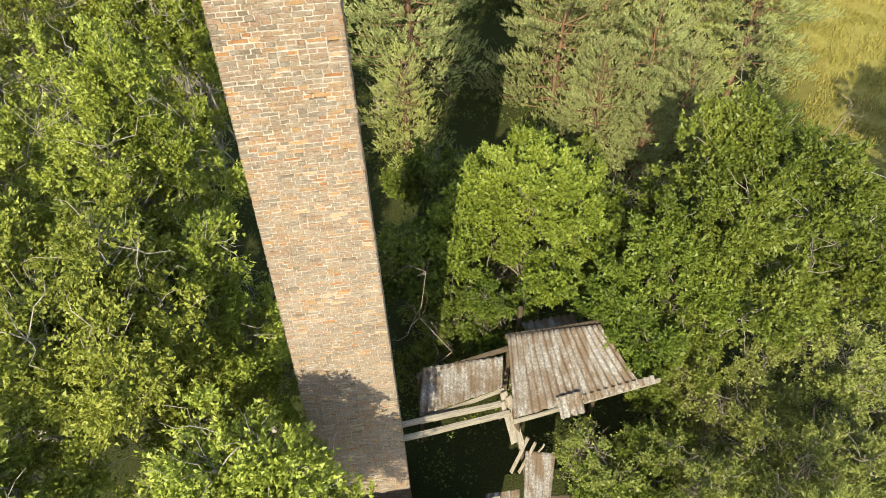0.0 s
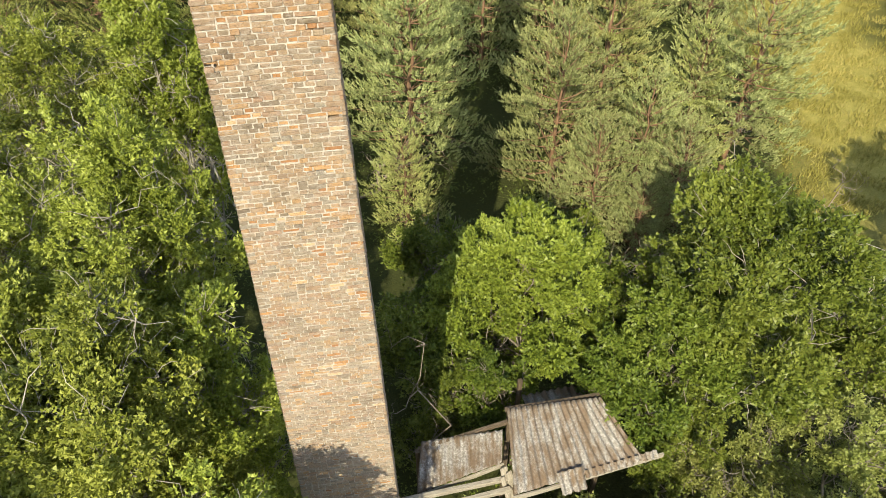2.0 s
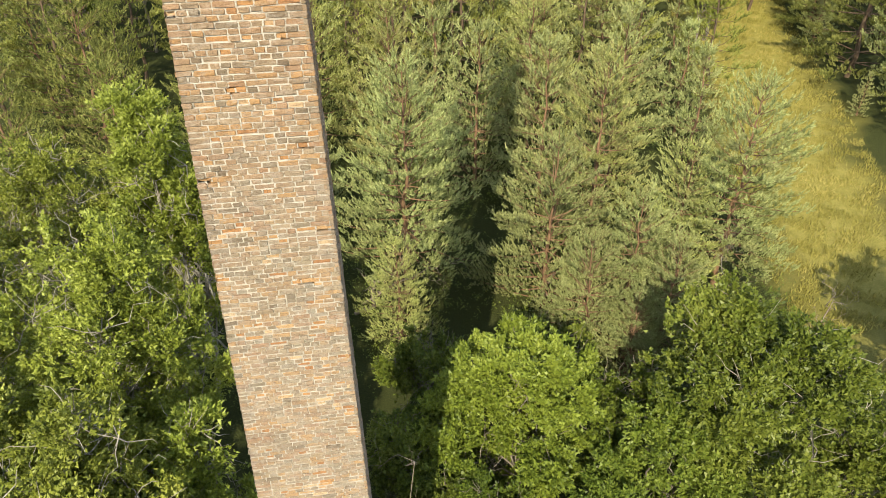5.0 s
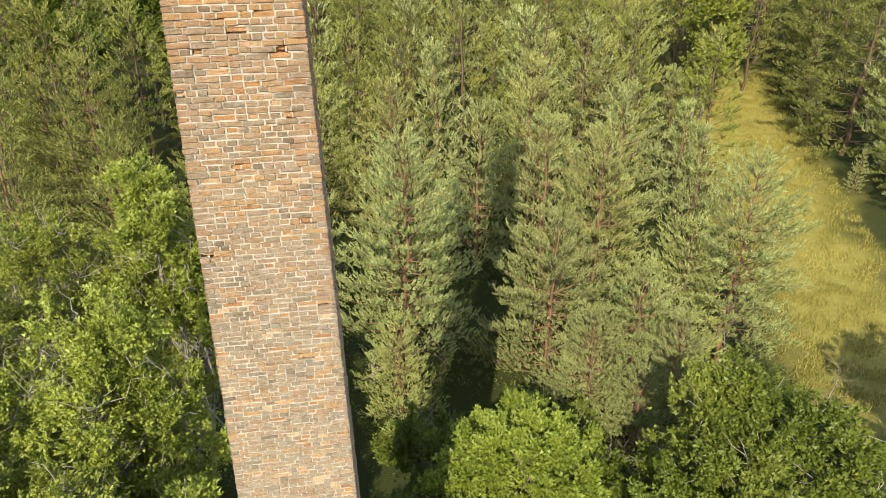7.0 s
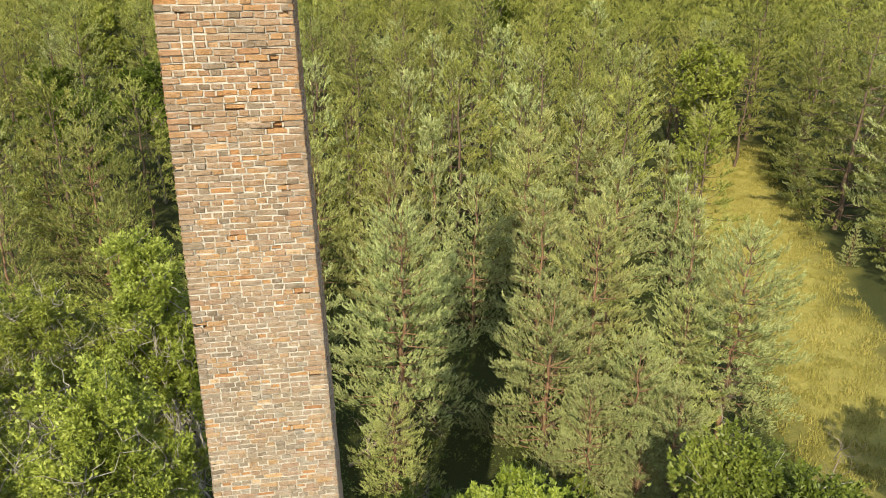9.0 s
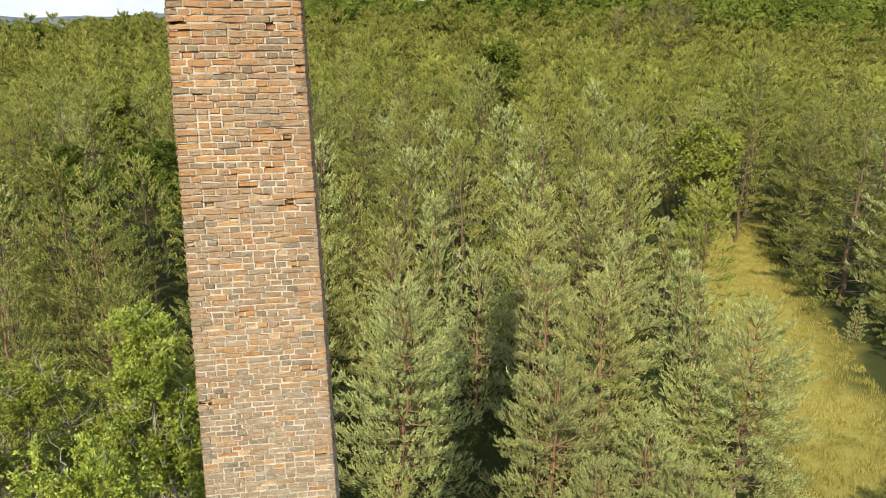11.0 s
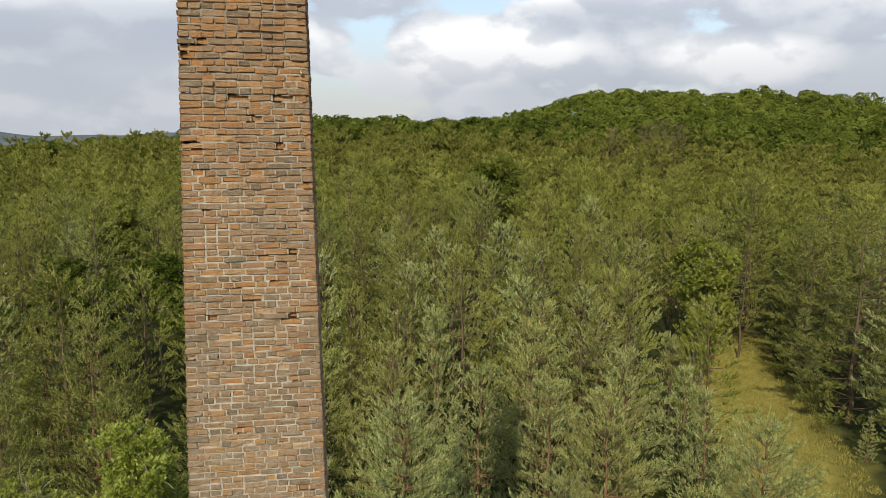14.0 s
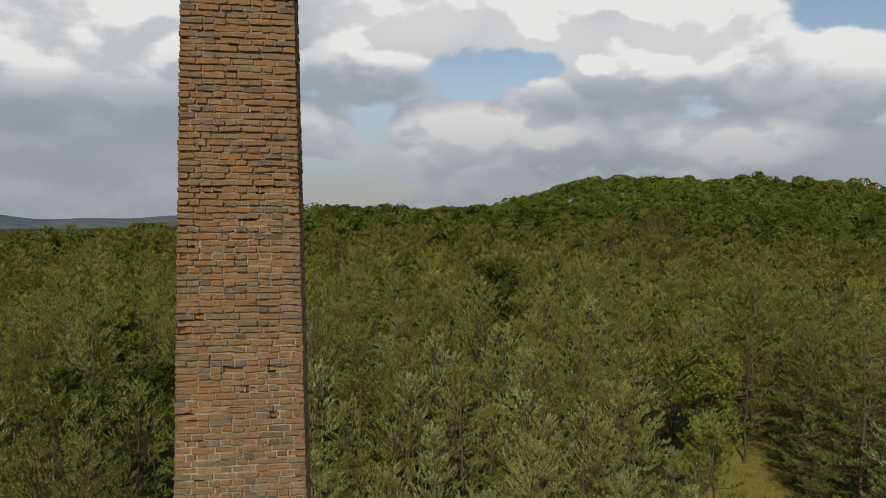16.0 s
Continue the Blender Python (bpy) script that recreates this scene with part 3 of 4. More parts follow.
# ---- trees ----
def broadleaf(seed, height, clumps, n_leaves, leaf, foliage_mat, bark_mat, trunk_r=0.12, fork=0.35, name="broadleaf_tree",
              label="", spread=0.55, twig_share=1.0, lean=(0, 0)):
    """A broad-leaved tree. clumps: (x, y, z, r) of the leafy masses, relative to the foot. Trunk and limbs lead to each of them."""
    rng = np.random.default_rng(seed)
    tree = thing(name, label, "tree", name.replace("_", " ") + " group")
    C = np.array(clumps, float)
    top = C[:, 2].max()
    crook = wander(rng, (0, 0, -0.1), (lean[0] + C[:, 0].mean() * 0.5, lean[1] + C[:, 1].mean() * 0.5, top * 0.92), 9, 0.025)
    lines = [(crook, np.linspace(trunk_r, trunk_r * 0.15, 9))]
    twigs = []
    for x, y, z, r in C:
        k = int(np.clip(np.argmin(np.abs(crook[:, 2] - z * rng.uniform(fork, 0.75))), 1, 7))
        end = np.array([x, y, z + r * 0.3])
        limb = wander(rng, crook[k], end, 7, 0.06, sag=0.15)
        rad = trunk_r * (1 - k / 11) * 0.5
        lines.append((limb, np.linspace(rad, rad * 0.2, 7)))
        for _ in range(int(12 * twig_share)):
            d = unit(rng.normal(0, 1, 3) + [0, 0, 0.5])
            a = limb[rng.integers(3, 7)]
            twigs.append((wander(rng, a, a + d * r * rng.uniform(0.7, 1.3), 5, 0.06), np.linspace(0.019, 0.005, 5)))
    V, F = tubes(lines, 7)
    part_np("trunk", mesh_np("trunk", V, F, bark_mat, smooth=True), tree)
    if twigs:
        V, F = tubes(twigs, 3)
        part_np("twig_work", mesh_np("twig_work", V, F, bark_mat, smooth=True), tree, kind="stuff")
    # sprays of leaves, crowded near the skin of each mass and bunched into tufts
    share = C[:, 3] ** 2.2
    share /= share.sum()
    Cs, Ds, Ns = [], [], []
    per = 12
    for (x, y, z, r), s in zip(C, share):
        m = int(n_leaves * s / per)
        # tufts: lumps on the mass's skin
        nt = max(6, int(10 * r * r))
        td = unit(rng.normal(0, 1, (nt, 3)) + [-0.1, -0.45, 0.5])      # most leaves grow towards the light
        tr = rng.uniform(0.62, 1.05, (nt, 1))
        tc = td * tr * r * [1, 1, 0.85]
        pick = rng.integers(0, nt, m)
        p = tc[pick] + rng.normal(0, 0.15 * r, (m, 3)) + rng.normal(0, 0.035, (m, 3))
        axis = unit(td[pick] + rng.normal(0, 0.5, (m, 3)) + [0, 0, 0.55])
        p += [x, y, z]
        for _ in range(per):
            d = unit(axis + rng.normal(0, spread, (m, 3)))
            Cs.append(p + d * rng.uniform(0.0, 0.07, (m, 1)) + axis * rng.uniform(-0.10, 0.10, (m, 1)))
            Ds.append(d)
            Ns.append(unit(rng.normal(0, 0.62, (m, 3)) + [-0.12, -0.35, 0.6] + axis * 0.6))   # leaves turn to the light
    Cs, Ds, Ns = map(np.concatenate, (Cs, Ds, Ns))
    L = leaf * rng.uniform(0.6, 1.3, len(Cs))
    V, F = blades(Cs, Ds, Ns, L, L * rng.uniform(0.48, 0.75, len(Cs)))
    # shaded leaves deep inside the masses
    k = 70
    inner = (np.repeat(C[:, :3], k, 0) + rng.normal(0, 0.36, (len(C) * k, 3)) * np.repeat(C[:, 3:], k, 0))
    V2, F2 = blades(inner, rng.normal(0, 1, inner.shape), rng.normal(0, 0.6, inner.shape) + [0, 0, 1], leaf * 1.25, leaf * 0.9)
    V, F = np.concatenate([V, V2]), np.concatenate([F, F2 + len(V)])
    part_np("crown", mesh_np("crown", V, F, foliage_mat), tree)
    return tree


def needle_shoots(rng, P, D, reach, n, length, width, face):
    """Bottle-brush shoots: n needle blades along each shoot that starts at P, points along D and is reach long. Returns V, F."""
    m = len(P)
    D = unit(D)
    a = unit(np.cross(D, rng.normal(0, 1, (m, 3))))
    b = np.cross(D, a)
    k = np.tile(np.arange(n), m)
    i = np.repeat(np.arange(m), n)
    t = (k + rng.random(m * n)) / n
    ang = k * 2.4 + rng.random(m * n) * 1.2
    side = a[i] * np.cos(ang)[:, None] + b[i] * np.sin(ang)[:, None]
    base = P[i] + D[i] * (t * reach[i] * 0.85)[:, None]
    d = unit(side * 0.75 + D[i] * (0.9 + 0.9 * t)[:, None])
    w = unit(np.cross(d, face[i] + rng.normal(0, 0.4, d.shape)))
    L = (length * rng.uniform(0.75, 1.2, m * n) * (1.1 - 0.3 * t))[:, None]
    V = np.stack([base - w * width / 2, base + w * width / 2, base + d * L], 1).reshape(-1, 3)
    return V, np.arange(len(V)).reshape(-1, 3)


def pine_crown(rng, trunk, height, radius, base, shape, whorls, gap, shoot, n, length, width, inner=0.22, limbs=5, upturn=0.28, flat=0.0):
    """Whorls of limbs on a trunk; each limb is a rising fan of branchlets set with upturned shoots.
    Returns the limbs' lines and V, F of the needles. gap: between branchlets; inner: bare share of a limb; flat: lays the fans level."""
    lines, P, D, R, O = [], [], [], [], []
    for k in range(whorls):
        f = min(max(base + (0.975 - base) * (k + rng.uniform(-0.22, 0.22)) / (whorls - 1), base), 0.975)
        c = np.array([np.interp(f * height, trunk[:, 2], trunk[:, i]) for i in range(3)])
        u = (1 - f) / (1 - base)
        full = radius * u ** shape * (1 if u < 0.8 else 1 - (u - 0.8) * 0.7) + 0.16
        m = limbs + int(rng.integers(0, 2))
        for a in rng.random() * 7 + np.arange(m) * 2 * np.pi / m + rng.normal(0, 0.22, m):
            rr = full * rng.uniform(0.62, 1.14)
            out = np.array([math.cos(a), math.sin(a), 0.0])
            side = np.array([-out[1], out[0], 0.0])
            slope = (-0.18 + 1.15 * (1 - u) ** 1.6) * (1 - flat) + rng.normal(0, 0.07)
            bend = rng.normal(0, 0.10)

            def at(s):
                s = np.atleast_1d(s)[:, None]
                return c + out * rr * s + side * rr * bend * s ** 2 + np.array([0, 0, rr]) * (slope * s + upturn * s ** 2.2)
            L = at(np.linspace(0, 1, 5))
            lines.append((L, np.linspace(max(0.010, 0.011 * rr + 0.006), 0.004, 5)))
            # branchlets on both sides of the limb
            nb = max(2, int(rr * (1 - inner) / gap))
            s = inner + (1 - inner) * (np.arange(nb) + rng.random(nb)) / nb
            for sg in (-1, 1):
                p0 = at(s)
                bl = np.minimum(0.50 * rr * (1.06 - s) + 0.10, 0.95) * rng.uniform(0.6, 1.2, nb)
                q = unit(out * 0.75 + sg * side * rng.uniform(0.5, 1.0, (nb, 1)) + np.array([0, 0, 0.25 * (1 - flat) + max(slope, 0) * 0.5]) + rng.normal(0, 0.12, (nb, 3)))
                per = np.maximum(1, (bl / (gap * 0.62)).astype(int))
                i = np.repeat(np.arange(nb), per)
                tt = (rng.random(len(i)) * 0.8 + 0.2) * bl[i]
                P.append(p0[i] + q[i] * tt[:, None])
                D.append(unit(q[i] * 0.55 + out * 0.12 + rng.normal(0, 0.22, (len(i), 3)) + [0, 0, 0.75 - 0.35 * flat]))
                R.append(shoot * rng.uniform(0.65, 1.15, len(i)))
                O.append(np.tile(out, (len(i), 1)))
            # the limb's own end
            e = max(2, int(3 * rr))
            P.append(at(rng.uniform(0.7, 1.0, e)))
            D.append(unit(out * 0.6 + rng.normal(0, 0.25, (e, 3)) + [0, 0, 0.9]))
            R.append(shoot * rng.uniform(0.9, 1.35, e))
            O.append(np.tile(out, (e, 1)))
    # leaders at the very top
    P.append(trunk[-1] + rng.normal(0, 0.10, (7, 3)) * [1, 1, 2] - [0, 0, 0.35])
    D.append(unit(rng.normal(0, 0.25, (7, 3)) + [0, 0, 1]))
    R.append(np.full(7, shoot * 1.6))
    O.append(unit(rng.normal(0, 1, (7, 3)) * [1, 1, 0]))
    P, D, R, O = map(np.concatenate, (P, D, R, O))
    V, F = needle_shoots(rng, P, D, R, n, length, width, O * 0.75 + [0, 0, 0.55])
    return lines, V, F


def pine(seed, height, radius, mat, base, shape, whorls, gap, shoot, n, length, width, label="", dead=0, fine=True, name="pine_tree", **kw):
    """A Scots pine: straight trunk, whorls of limbs that turn up at their ends, shoots like candles."""
    rng = np.random.default_rng(seed)
    tree = thing(name, label, "tree", "pines of the wood")
    r0 = 0.011 * height + 0.03
    tr = wander(rng, (0, 0, -0.1), (rng.normal(0, 0.15), rng.normal(0, 0.15), height), 10, 0.006)
    lines, V, F = pine_crown(rng, tr, height, radius, base, shape, whorls, gap, shoot, n, length, width, **kw)
    bark_mat = M_PINEBARK if fine else M_DULLBARK
    VT, FT = tubes([(tr, np.linspace(r0, 0.015, 10))], 7)
    part_np("trunk", mesh_np("trunk", VT, FT, bark_mat, smooth=True), tree)
    if not fine:
        lines = [(L[[0, 2, 4]], R[[0, 2, 4]]) for L, R in lines]
    VT, FT = tubes(lines, 4 if fine else 3)
    part_np("limb_work", mesh_np("limb_work", VT, FT, bark_mat, smooth=True), tree, kind="stuff")
    part_np("crown", mesh_np("crown", V, F, mat), tree)
    if dead:
        dl = []
        for _ in range(dead):
            z = rng.uniform(0.10, base + 0.14) * height
            a = rng.random() * 7
            e = np.array([math.cos(a), math.sin(a), rng.uniform(-0.25, 0.1)]) * rng.uniform(0.8, 2.2) + [0, 0, z]
            main = wander(rng, (0, 0, z), e, 6, 0.06)
            dl.append((main, np.linspace(0.022, 0.005, 6)))
            for q in range(4):
                p0 = main[2 + q % 4]
                dl.append((wander(rng, p0, p0 + rng.normal(0, 0.35, 3), 4, 0.1), np.linspace(0.01, 0.003, 4)))
        VT, FT = tubes(dl, 4)
        part_np("dead_wood", mesh_np("dead_wood", VT, FT, M_DEAD, smooth=True), tree, "bare grey dead branches", "stuff")
    return tree


def lumps(seed, centre, size, n, r):
    """n leafy masses filling an egg of half-axes size round centre; r: their radii."""
    rng = np.random.default_rng(seed)
    out = []
    for _ in range(n):
        d = unit(rng.normal(0, 1, 3))
        d[2] = abs(d[2]) if rng.random() < 0.3 else d[2]
        p = np.array(centre) + d * np.array(size) * rng.uniform(0.55, 0.95)
        out.append((*p, rng.uniform(*r)))
    out.append((*centre, r[1]))
    return out


def put(tree, x, y, turn=0, scale=1.0):
    tree.matrix_basis = Matrix.Translation((x, y, float(ground_z(x, y)))) @ Matrix.Rotation(radians(turn), 4, "Z") @ Matrix.Scale(scale, 4)
    return tree


def plant(kind, x, y, turn=0, scale=1.0):
    """A further tree of a kind, standing at x, y."""
    m = Matrix.Translation((x, y, float(ground_z(x, y)))) @ Matrix.Rotation(radians(turn), 4, "Z")
    t = copy_thing(kind, m)
    t.scale = (scale,) * 3
    return t


WILLOW = "tall bushy yellow-green willow with pale bare twigs among the leaves"
# willows west of the chimney: foot x, y; crown centre, half-axes, number of masses, leaves
for k, (x, y, c, s, n, q) in enumerate([
        (-2.0, -2.7, (0.15, 0, 7.0), (2.0, 1.7, 3.5), 26, 84000),
        (-4.7, 1.6, (0, 0, 7.4), (2.3, 2.2, 4.4), 28, 80000),
        (-6.9, -1.8, (0, 0, 7.0), (2.3, 2.2, 4.2), 26, 74000),
        (-8.6, 3.2, (0, 0, 7.8), (2.5, 2.4, 4.6), 28, 84000),
        (-5.2, 6.4, (0, 0, 7.6), (2.5, 2.4, 4.8), 28, 84000),
        (-9.6, 8.8, (0, 0, 7.4), (2.8, 2.6, 4.8), 28, 60000),
        (-2.9, 3.4, (0, 0, 5.4), (1.3, 1.8, 3.6), 18, 44000),
        (-13.2, 5.2, (0, 0, 7.2), (2.8, 2.6, 4.6), 24, 26000),
        (-14.4, 12.0, (0, 0, 7.2), (2.8, 2.6, 4.8), 24, 24000),
        (-9.2, 15.0, (0, 0, 7.0), (2.6, 2.4, 4.0), 26, 46000),
        (-5.7, 15.2, (0, 0, 6.4), (2.2, 2.0, 3.8), 24, 40000),
        (-12.8, 17.2, (0, 0, 7.0), (2.6, 2.4, 4.0), 24, 30000)]):
    put(broadleaf(40 + k, 12, lumps(60 + k, c, s, n, (0.75, 1.2)), int(q * 1.15), 0.098, M_WILLOW, M_BIRCH, 0.11, twig_share=1.5, label=WILLOW, name="willow_tree"), x, y)
put(broadleaf(55, 14, lumps(56, (0, 0, 8.6), (1.6, 1.6, 5.0), 24, (0.6, 1.0)), 56000, 0.115, M_LIME, M_BIRCH, 0.11,
              label="slender pale-leaved young birch rising over willows", name="birch_tree"), -4.6, 13.0)

# broad-leaved trees behind the shed
put(broadleaf(71, 9, lumps(81, (0, 0, 4.6), (2.7, 2.6, 3.4), 34, (0.7, 1.1)), 105000, 0.125, M_HAZEL, M_BARK, 0.11, twig_share=0.5,
              label="dense round-crowned green alder behind the shed", name="alder_tree"), 5.5, 6.4)
put(broadleaf(72, 10, lumps(82, (0, 0, 6.0), (3.3, 3.3, 3.8), 38, (0.75, 1.15)), 105000, 0.125, M_ALDER, M_BIRCH, 0.12,
              label="spreading green birch with pale limbs showing", name="birch_tree"), 11.6, 4.4)
put(broadleaf(73, 8, lumps(83, (0, 0, 4.6), (1.9, 1.9, 3.0), 20, (0.6, 1.0)), 52000, 0.11, M_ALDER, M_BARK, 0.10, twig_share=0.5,
              label="leafy green alder beside the shed roof", name="alder_tree"), 8.6, 3.4)
put(broadleaf(74, 6, lumps(84, (0, 0, 3.0), (1.3, 2.2, 2.4), 16, (0.6, 0.9)), 24000, 0.12, M_ALDER, M_BARK, 0.07,
              label="dark green bushy sapling in the chimney's shade", name="sapling_tree"), 2.5, 6.6)
put(broadleaf(75, 6, lumps(85, (0, 0, 2.6), (1.6, 1.8, 2.2), 16, (0.6, 0.9)), 22000, 0.12, M_ALDER, M_BARK, 0.07,
              label="dark green bushy sapling in the chimney's shade", name="sapling_tree"), 3.6, 10.6)
put(broadleaf(76, 5, lumps(86, (0, 0, 2.2), (1.6, 1.8, 1.9), 14, (0.6, 0.9)), 18000, 0.12, M_ALDER, M_BARK, 0.07,
              label="low green alder scrub at the pines' feet", name="sapling_tree"), 8.2, 11.2)
put(broadleaf(77, 7, lumps(87, (0, 0, 3.2), (1.6, 1.6, 2.4), 18, (0.6, 0.95)), 26000, 0.12, M_ALDER, M_BARK, 0.08,
              label="leafy alder filling the space between larger crowns", name="sapling_tree"), 9.25, 7.22)
put(broadleaf(79, 7, lumps(89, (0, 0, 3.0), (1.8, 1.8, 2.3), 18, (0.6, 0.95)), 24000, 0.12, M_ALDER, M_BARK, 0.08,
              label="leafy alder at the edge of the meadow", name="sapling_tree"), 15.36, 3.84)
for k, (x, y, c, s, n, q) in enumerate([(6.3, -0.9, (0, 0, 1.5), (1.1, 0.9, 1.1), 11, 16000), (7.7, -0.4, (0, 0, 1.9), (1.2, 1.0, 1.4), 12, 18000),
                                        (9.0, 1.6, (0, 0, 2.4), (1.2, 1.2, 1.8), 12, 16000), (2.4, 3.9, (0, 0, 1.4), (1.0, 1.0, 1.1), 9, 9000),
                                        (3.0, 4.7, (0, 0, 2.5), (1.4, 1.2, 1.9), 14, 20000), (4.5, 4.3, (0, 0, 2.8), (1.3, 0.9, 1.8), 13, 18000)]):
    put(broadleaf(130 + k, 4, lumps(140 + k, c, s, n, (0.4, 0.65)), q, 0.095, M_ALDER, M_BARK, 0.05, label="dense low green alder bush against the shed", name="alder_bush"), x, y)
# a birch out of view, added for the shadow it throws on the meadow
put(broadleaf(78, 10, lumps(88, (0, 0, 6.4), (2.6, 2.4, 3.6), 24, (0.8, 1.2)), 16000, 0.24, M_ALDER, M_BARK, 0.12,
              label="unseen broad green birch added to shade the meadow", name="birch_tree"), 21.6, 4.8)
# shrubs south-east of the shed
for k, (x, y, c, s, n, q) in enumerate([(8.6, -1.5, (0, 0, 2.6), (1.7, 1.5, 1.8), 14, 14000), (11.4, -1.6, (0, 0, 3.2), (1.8, 1.6, 2.2), 14, 14000),
                                        (6.6, 0.2, (0, 0, 1.8), (1.3, 1.2, 1.2), 10, 10000), (13.8, 1.0, (0, 0, 3.0), (1.5, 1.5, 1.9), 11, 11000), (10.0, 0.6, (0, 0, 2.4), (1.5, 1.4, 1.7), 13, 14000), (12.3, 1.4, (0, 0, 2.2), (1.6, 1.5, 1.6), 13, 15000),
                                        (15.6, 0.3, (0, 0, 2.4), (1.7, 1.6, 1.8), 13, 14000), (13.6, -1.9, (0, 0, 2.2), (1.6, 1.4, 1.6), 12, 13000), (17.4, 2.4, (0, 0, 2.3), (1.7, 1.6, 1.8), 12, 13000)]):
    put(broadleaf(90 + k, 4, lumps(95 + k, c, s, n, (0.4, 0.7)), q, 0.085, M_SHRUB, M_BARK, 0.05, label="loose pale-green shrub with small leaves",
                  name="shrub"), x, y)



def undergrowth():
    """Low leafy growth on the forest floor."""
    rng = np.random.default_rng(17)
    n = 17000
    x, y = rng.uniform(-18, 26, n), rng.uniform(-7, 44, n)
    keep = (x < 16.5 + 0.30 * y) & ~((abs(x) < 1.5) & (y > -0.6) & (y < 2.4)) & (np.sin(x * 1.1 + y * 0.3) + np.sin(y * 0.9 - x * 0.4) + rng.normal(0, 0.6, n) > -0.5)
    x, y = x[keep], y[keep]
    P = np.stack([x, y, ground_z(x, y) + rng.uniform(0.05, 1.0, len(x)) ** 1.6], 1)
    C = np.repeat(P, 7, 0) + rng.normal(0, 0.13, (len(P) * 7, 3)) * [1, 1, 0.6]
    D = rng.normal(0, 1, C.shape) * [1, 1, 0.35] + [0, 0, 0.25]
    V, F = blades(C, D, rng.normal(0, 0.4, C.shape) + [0, 0, 1], rng.uniform(0.06, 0.15, len(C)), rng.uniform(0.045, 0.10, len(C)))
    tagged(new("undergrowth", mesh_np("undergrowth", V, F, M_ALDER)), "low tangled green undergrowth on the forest floor", "undergrowth", kind="stuff")


undergrowth()

# ---- pines ----
PL = "young blue-green Scots pine with upright candle shoots"
near = [pine(200 + k, h, r, mt, b, sh, wh, 0.25, 0.36, 9, 0.145, 0.042, label=PL, dead=dd, limbs=6)
        for k, (h, r, mt, b, sh, wh, dd) in enumerate([(10.3, 3.7, M_BLUEPINE, 0.19, 0.62, 15, 16), (8.2, 3.8, M_BLUEPINE, 0.04, 0.64, 13, 6),
                                                        (9.8, 3.8, M_PINE, 0.08, 0.62, 14, 8)])]
next_row = [pine(220 + k, h, r, mt, b, sh, wh, 0.33, 0.44, 8, 0.18, 0.056, label=PL, limbs=6)
            for k, (h, r, mt, b, sh, wh) in enumerate([(10.4, 3.5, M_PINE, 0.16, 0.60, 13), (9.4, 3.5, M_BLUEPINE, 0.08, 0.62, 12), (7.4, 1.9, M_BLUEPINE, 0.05, 0.85, 12), (10.4, 3.3, M_OLDPINE, 0.12, 0.66, 13)])]
put(near[0], 18.1, 17.4, 20)
put(near[1], 9.6, 17.3, 70)
put(near[2], 13.4, 21.8, 130)
put(next_row[0], 4.0, 30.3, 200)
put(next_row[1], 8.6, 28.4, 300)
put(next_row[2], 22.6, 32.6, 10)
put(next_row[3], -8.6, 23.0, 100)
for k, x, y, turn, s in [(0, 3.6, 19.4, 40, 1.08), (1, 12.9, 15.4, 100, 0.8), (2, 15.8, 17.8, 5, 0.75), (1, 10.6, 14.1, 210, 0.70), (1, 13.6, 13.4, 330, 0.68), (1, 11.9, 12.3, 120, 0.52), (2, 2.9, 15.6, 250, 0.55)]:
    plant(near[k], x, y, turn, s)
for k, x, y, turn, s in [(1, 16.2, 27.4, 30, 1.05), (0, 18.4, 36.5, 250, 1.0), (0, 12.8, 33.0, 310, 1.0), (1, 11.6, 25.6, 80, 0.98),
                         (2, 20.4, 26.0, 60, 1.1), (1, -1.8, 25.6, 190, 1.05), (0, 0.0, 34.0, 10, 1.0), (2, 7.4, 36.0, 150, 1.45),
                         (3, -5.6, 32.0, 90, 1.05), (3, -12.6, 34.0, 75, 1.08), (3, -14.4, 25.5, 165, 1.0), (2, 24.0, 37.6, 130, 1.1),
                         (3, -16.8, 39.0, 280, 1.05), (2, 23.6, 42.6, 200, 1.0), (3, -19.5, 31.0, 20, 1.0), (0, 15.0, 38.5, 70, 1.0)]:
    plant(next_row[k], x, y, turn, s)
put(pine(210, 6.4, 1.7, M_SHRUB, 0.08, 0.8, 12, 0.25, 0.36, 12, 0.16, 0.032, label="young light-green pine sapling beside the shrubs"), 10.2, -3.6, 0)

ML = "full-grown Scots pine in the closed wood"
mid = [pine(230 + k, h, r, mt, b, sh, wh, 0.42, 0.50, 7, 0.19, 0.078, label=ML, fine=False, inner=0.3)
       for k, (h, r, mt, b, sh, wh) in enumerate([(12.5, 3.1, M_MIDPINE, 0.30, 0.50, 11), (11.5, 3.0, M_BLUEPINE, 0.22, 0.58, 11), (13.5, 3.2, M_OLDPINE, 0.36, 0.46, 11),
                                                   (12.0, 3.1, M_MIDPINE, 0.28, 0.54, 11), (10.5, 3.0, M_MIDPINE, 0.22, 0.58, 10)])]
put(mid[1], 11.1, 51.0, 0, 1.08)
put(mid[4], 18.1, 52.0, 0, 1.25)
put(mid[0], 25.2, 60.0, 0, 1.0)
put(mid[2], 3.4, 64.5, 0, 0.92)
put(mid[3], 33.0, 66.0, 0, 1.05)
old = pine(250, 17.0, 5.8, M_OLDPINE, 0.06, 0.48, 13, 0.36, 0.52, 7, 0.22, 0.09, label="tall old Scots pine with dark gaps between layered limbs", fine=False,
           inner=0.30, limbs=5, upturn=0.14, flat=0.5)
put(old, 46.0, 64.5, 30)
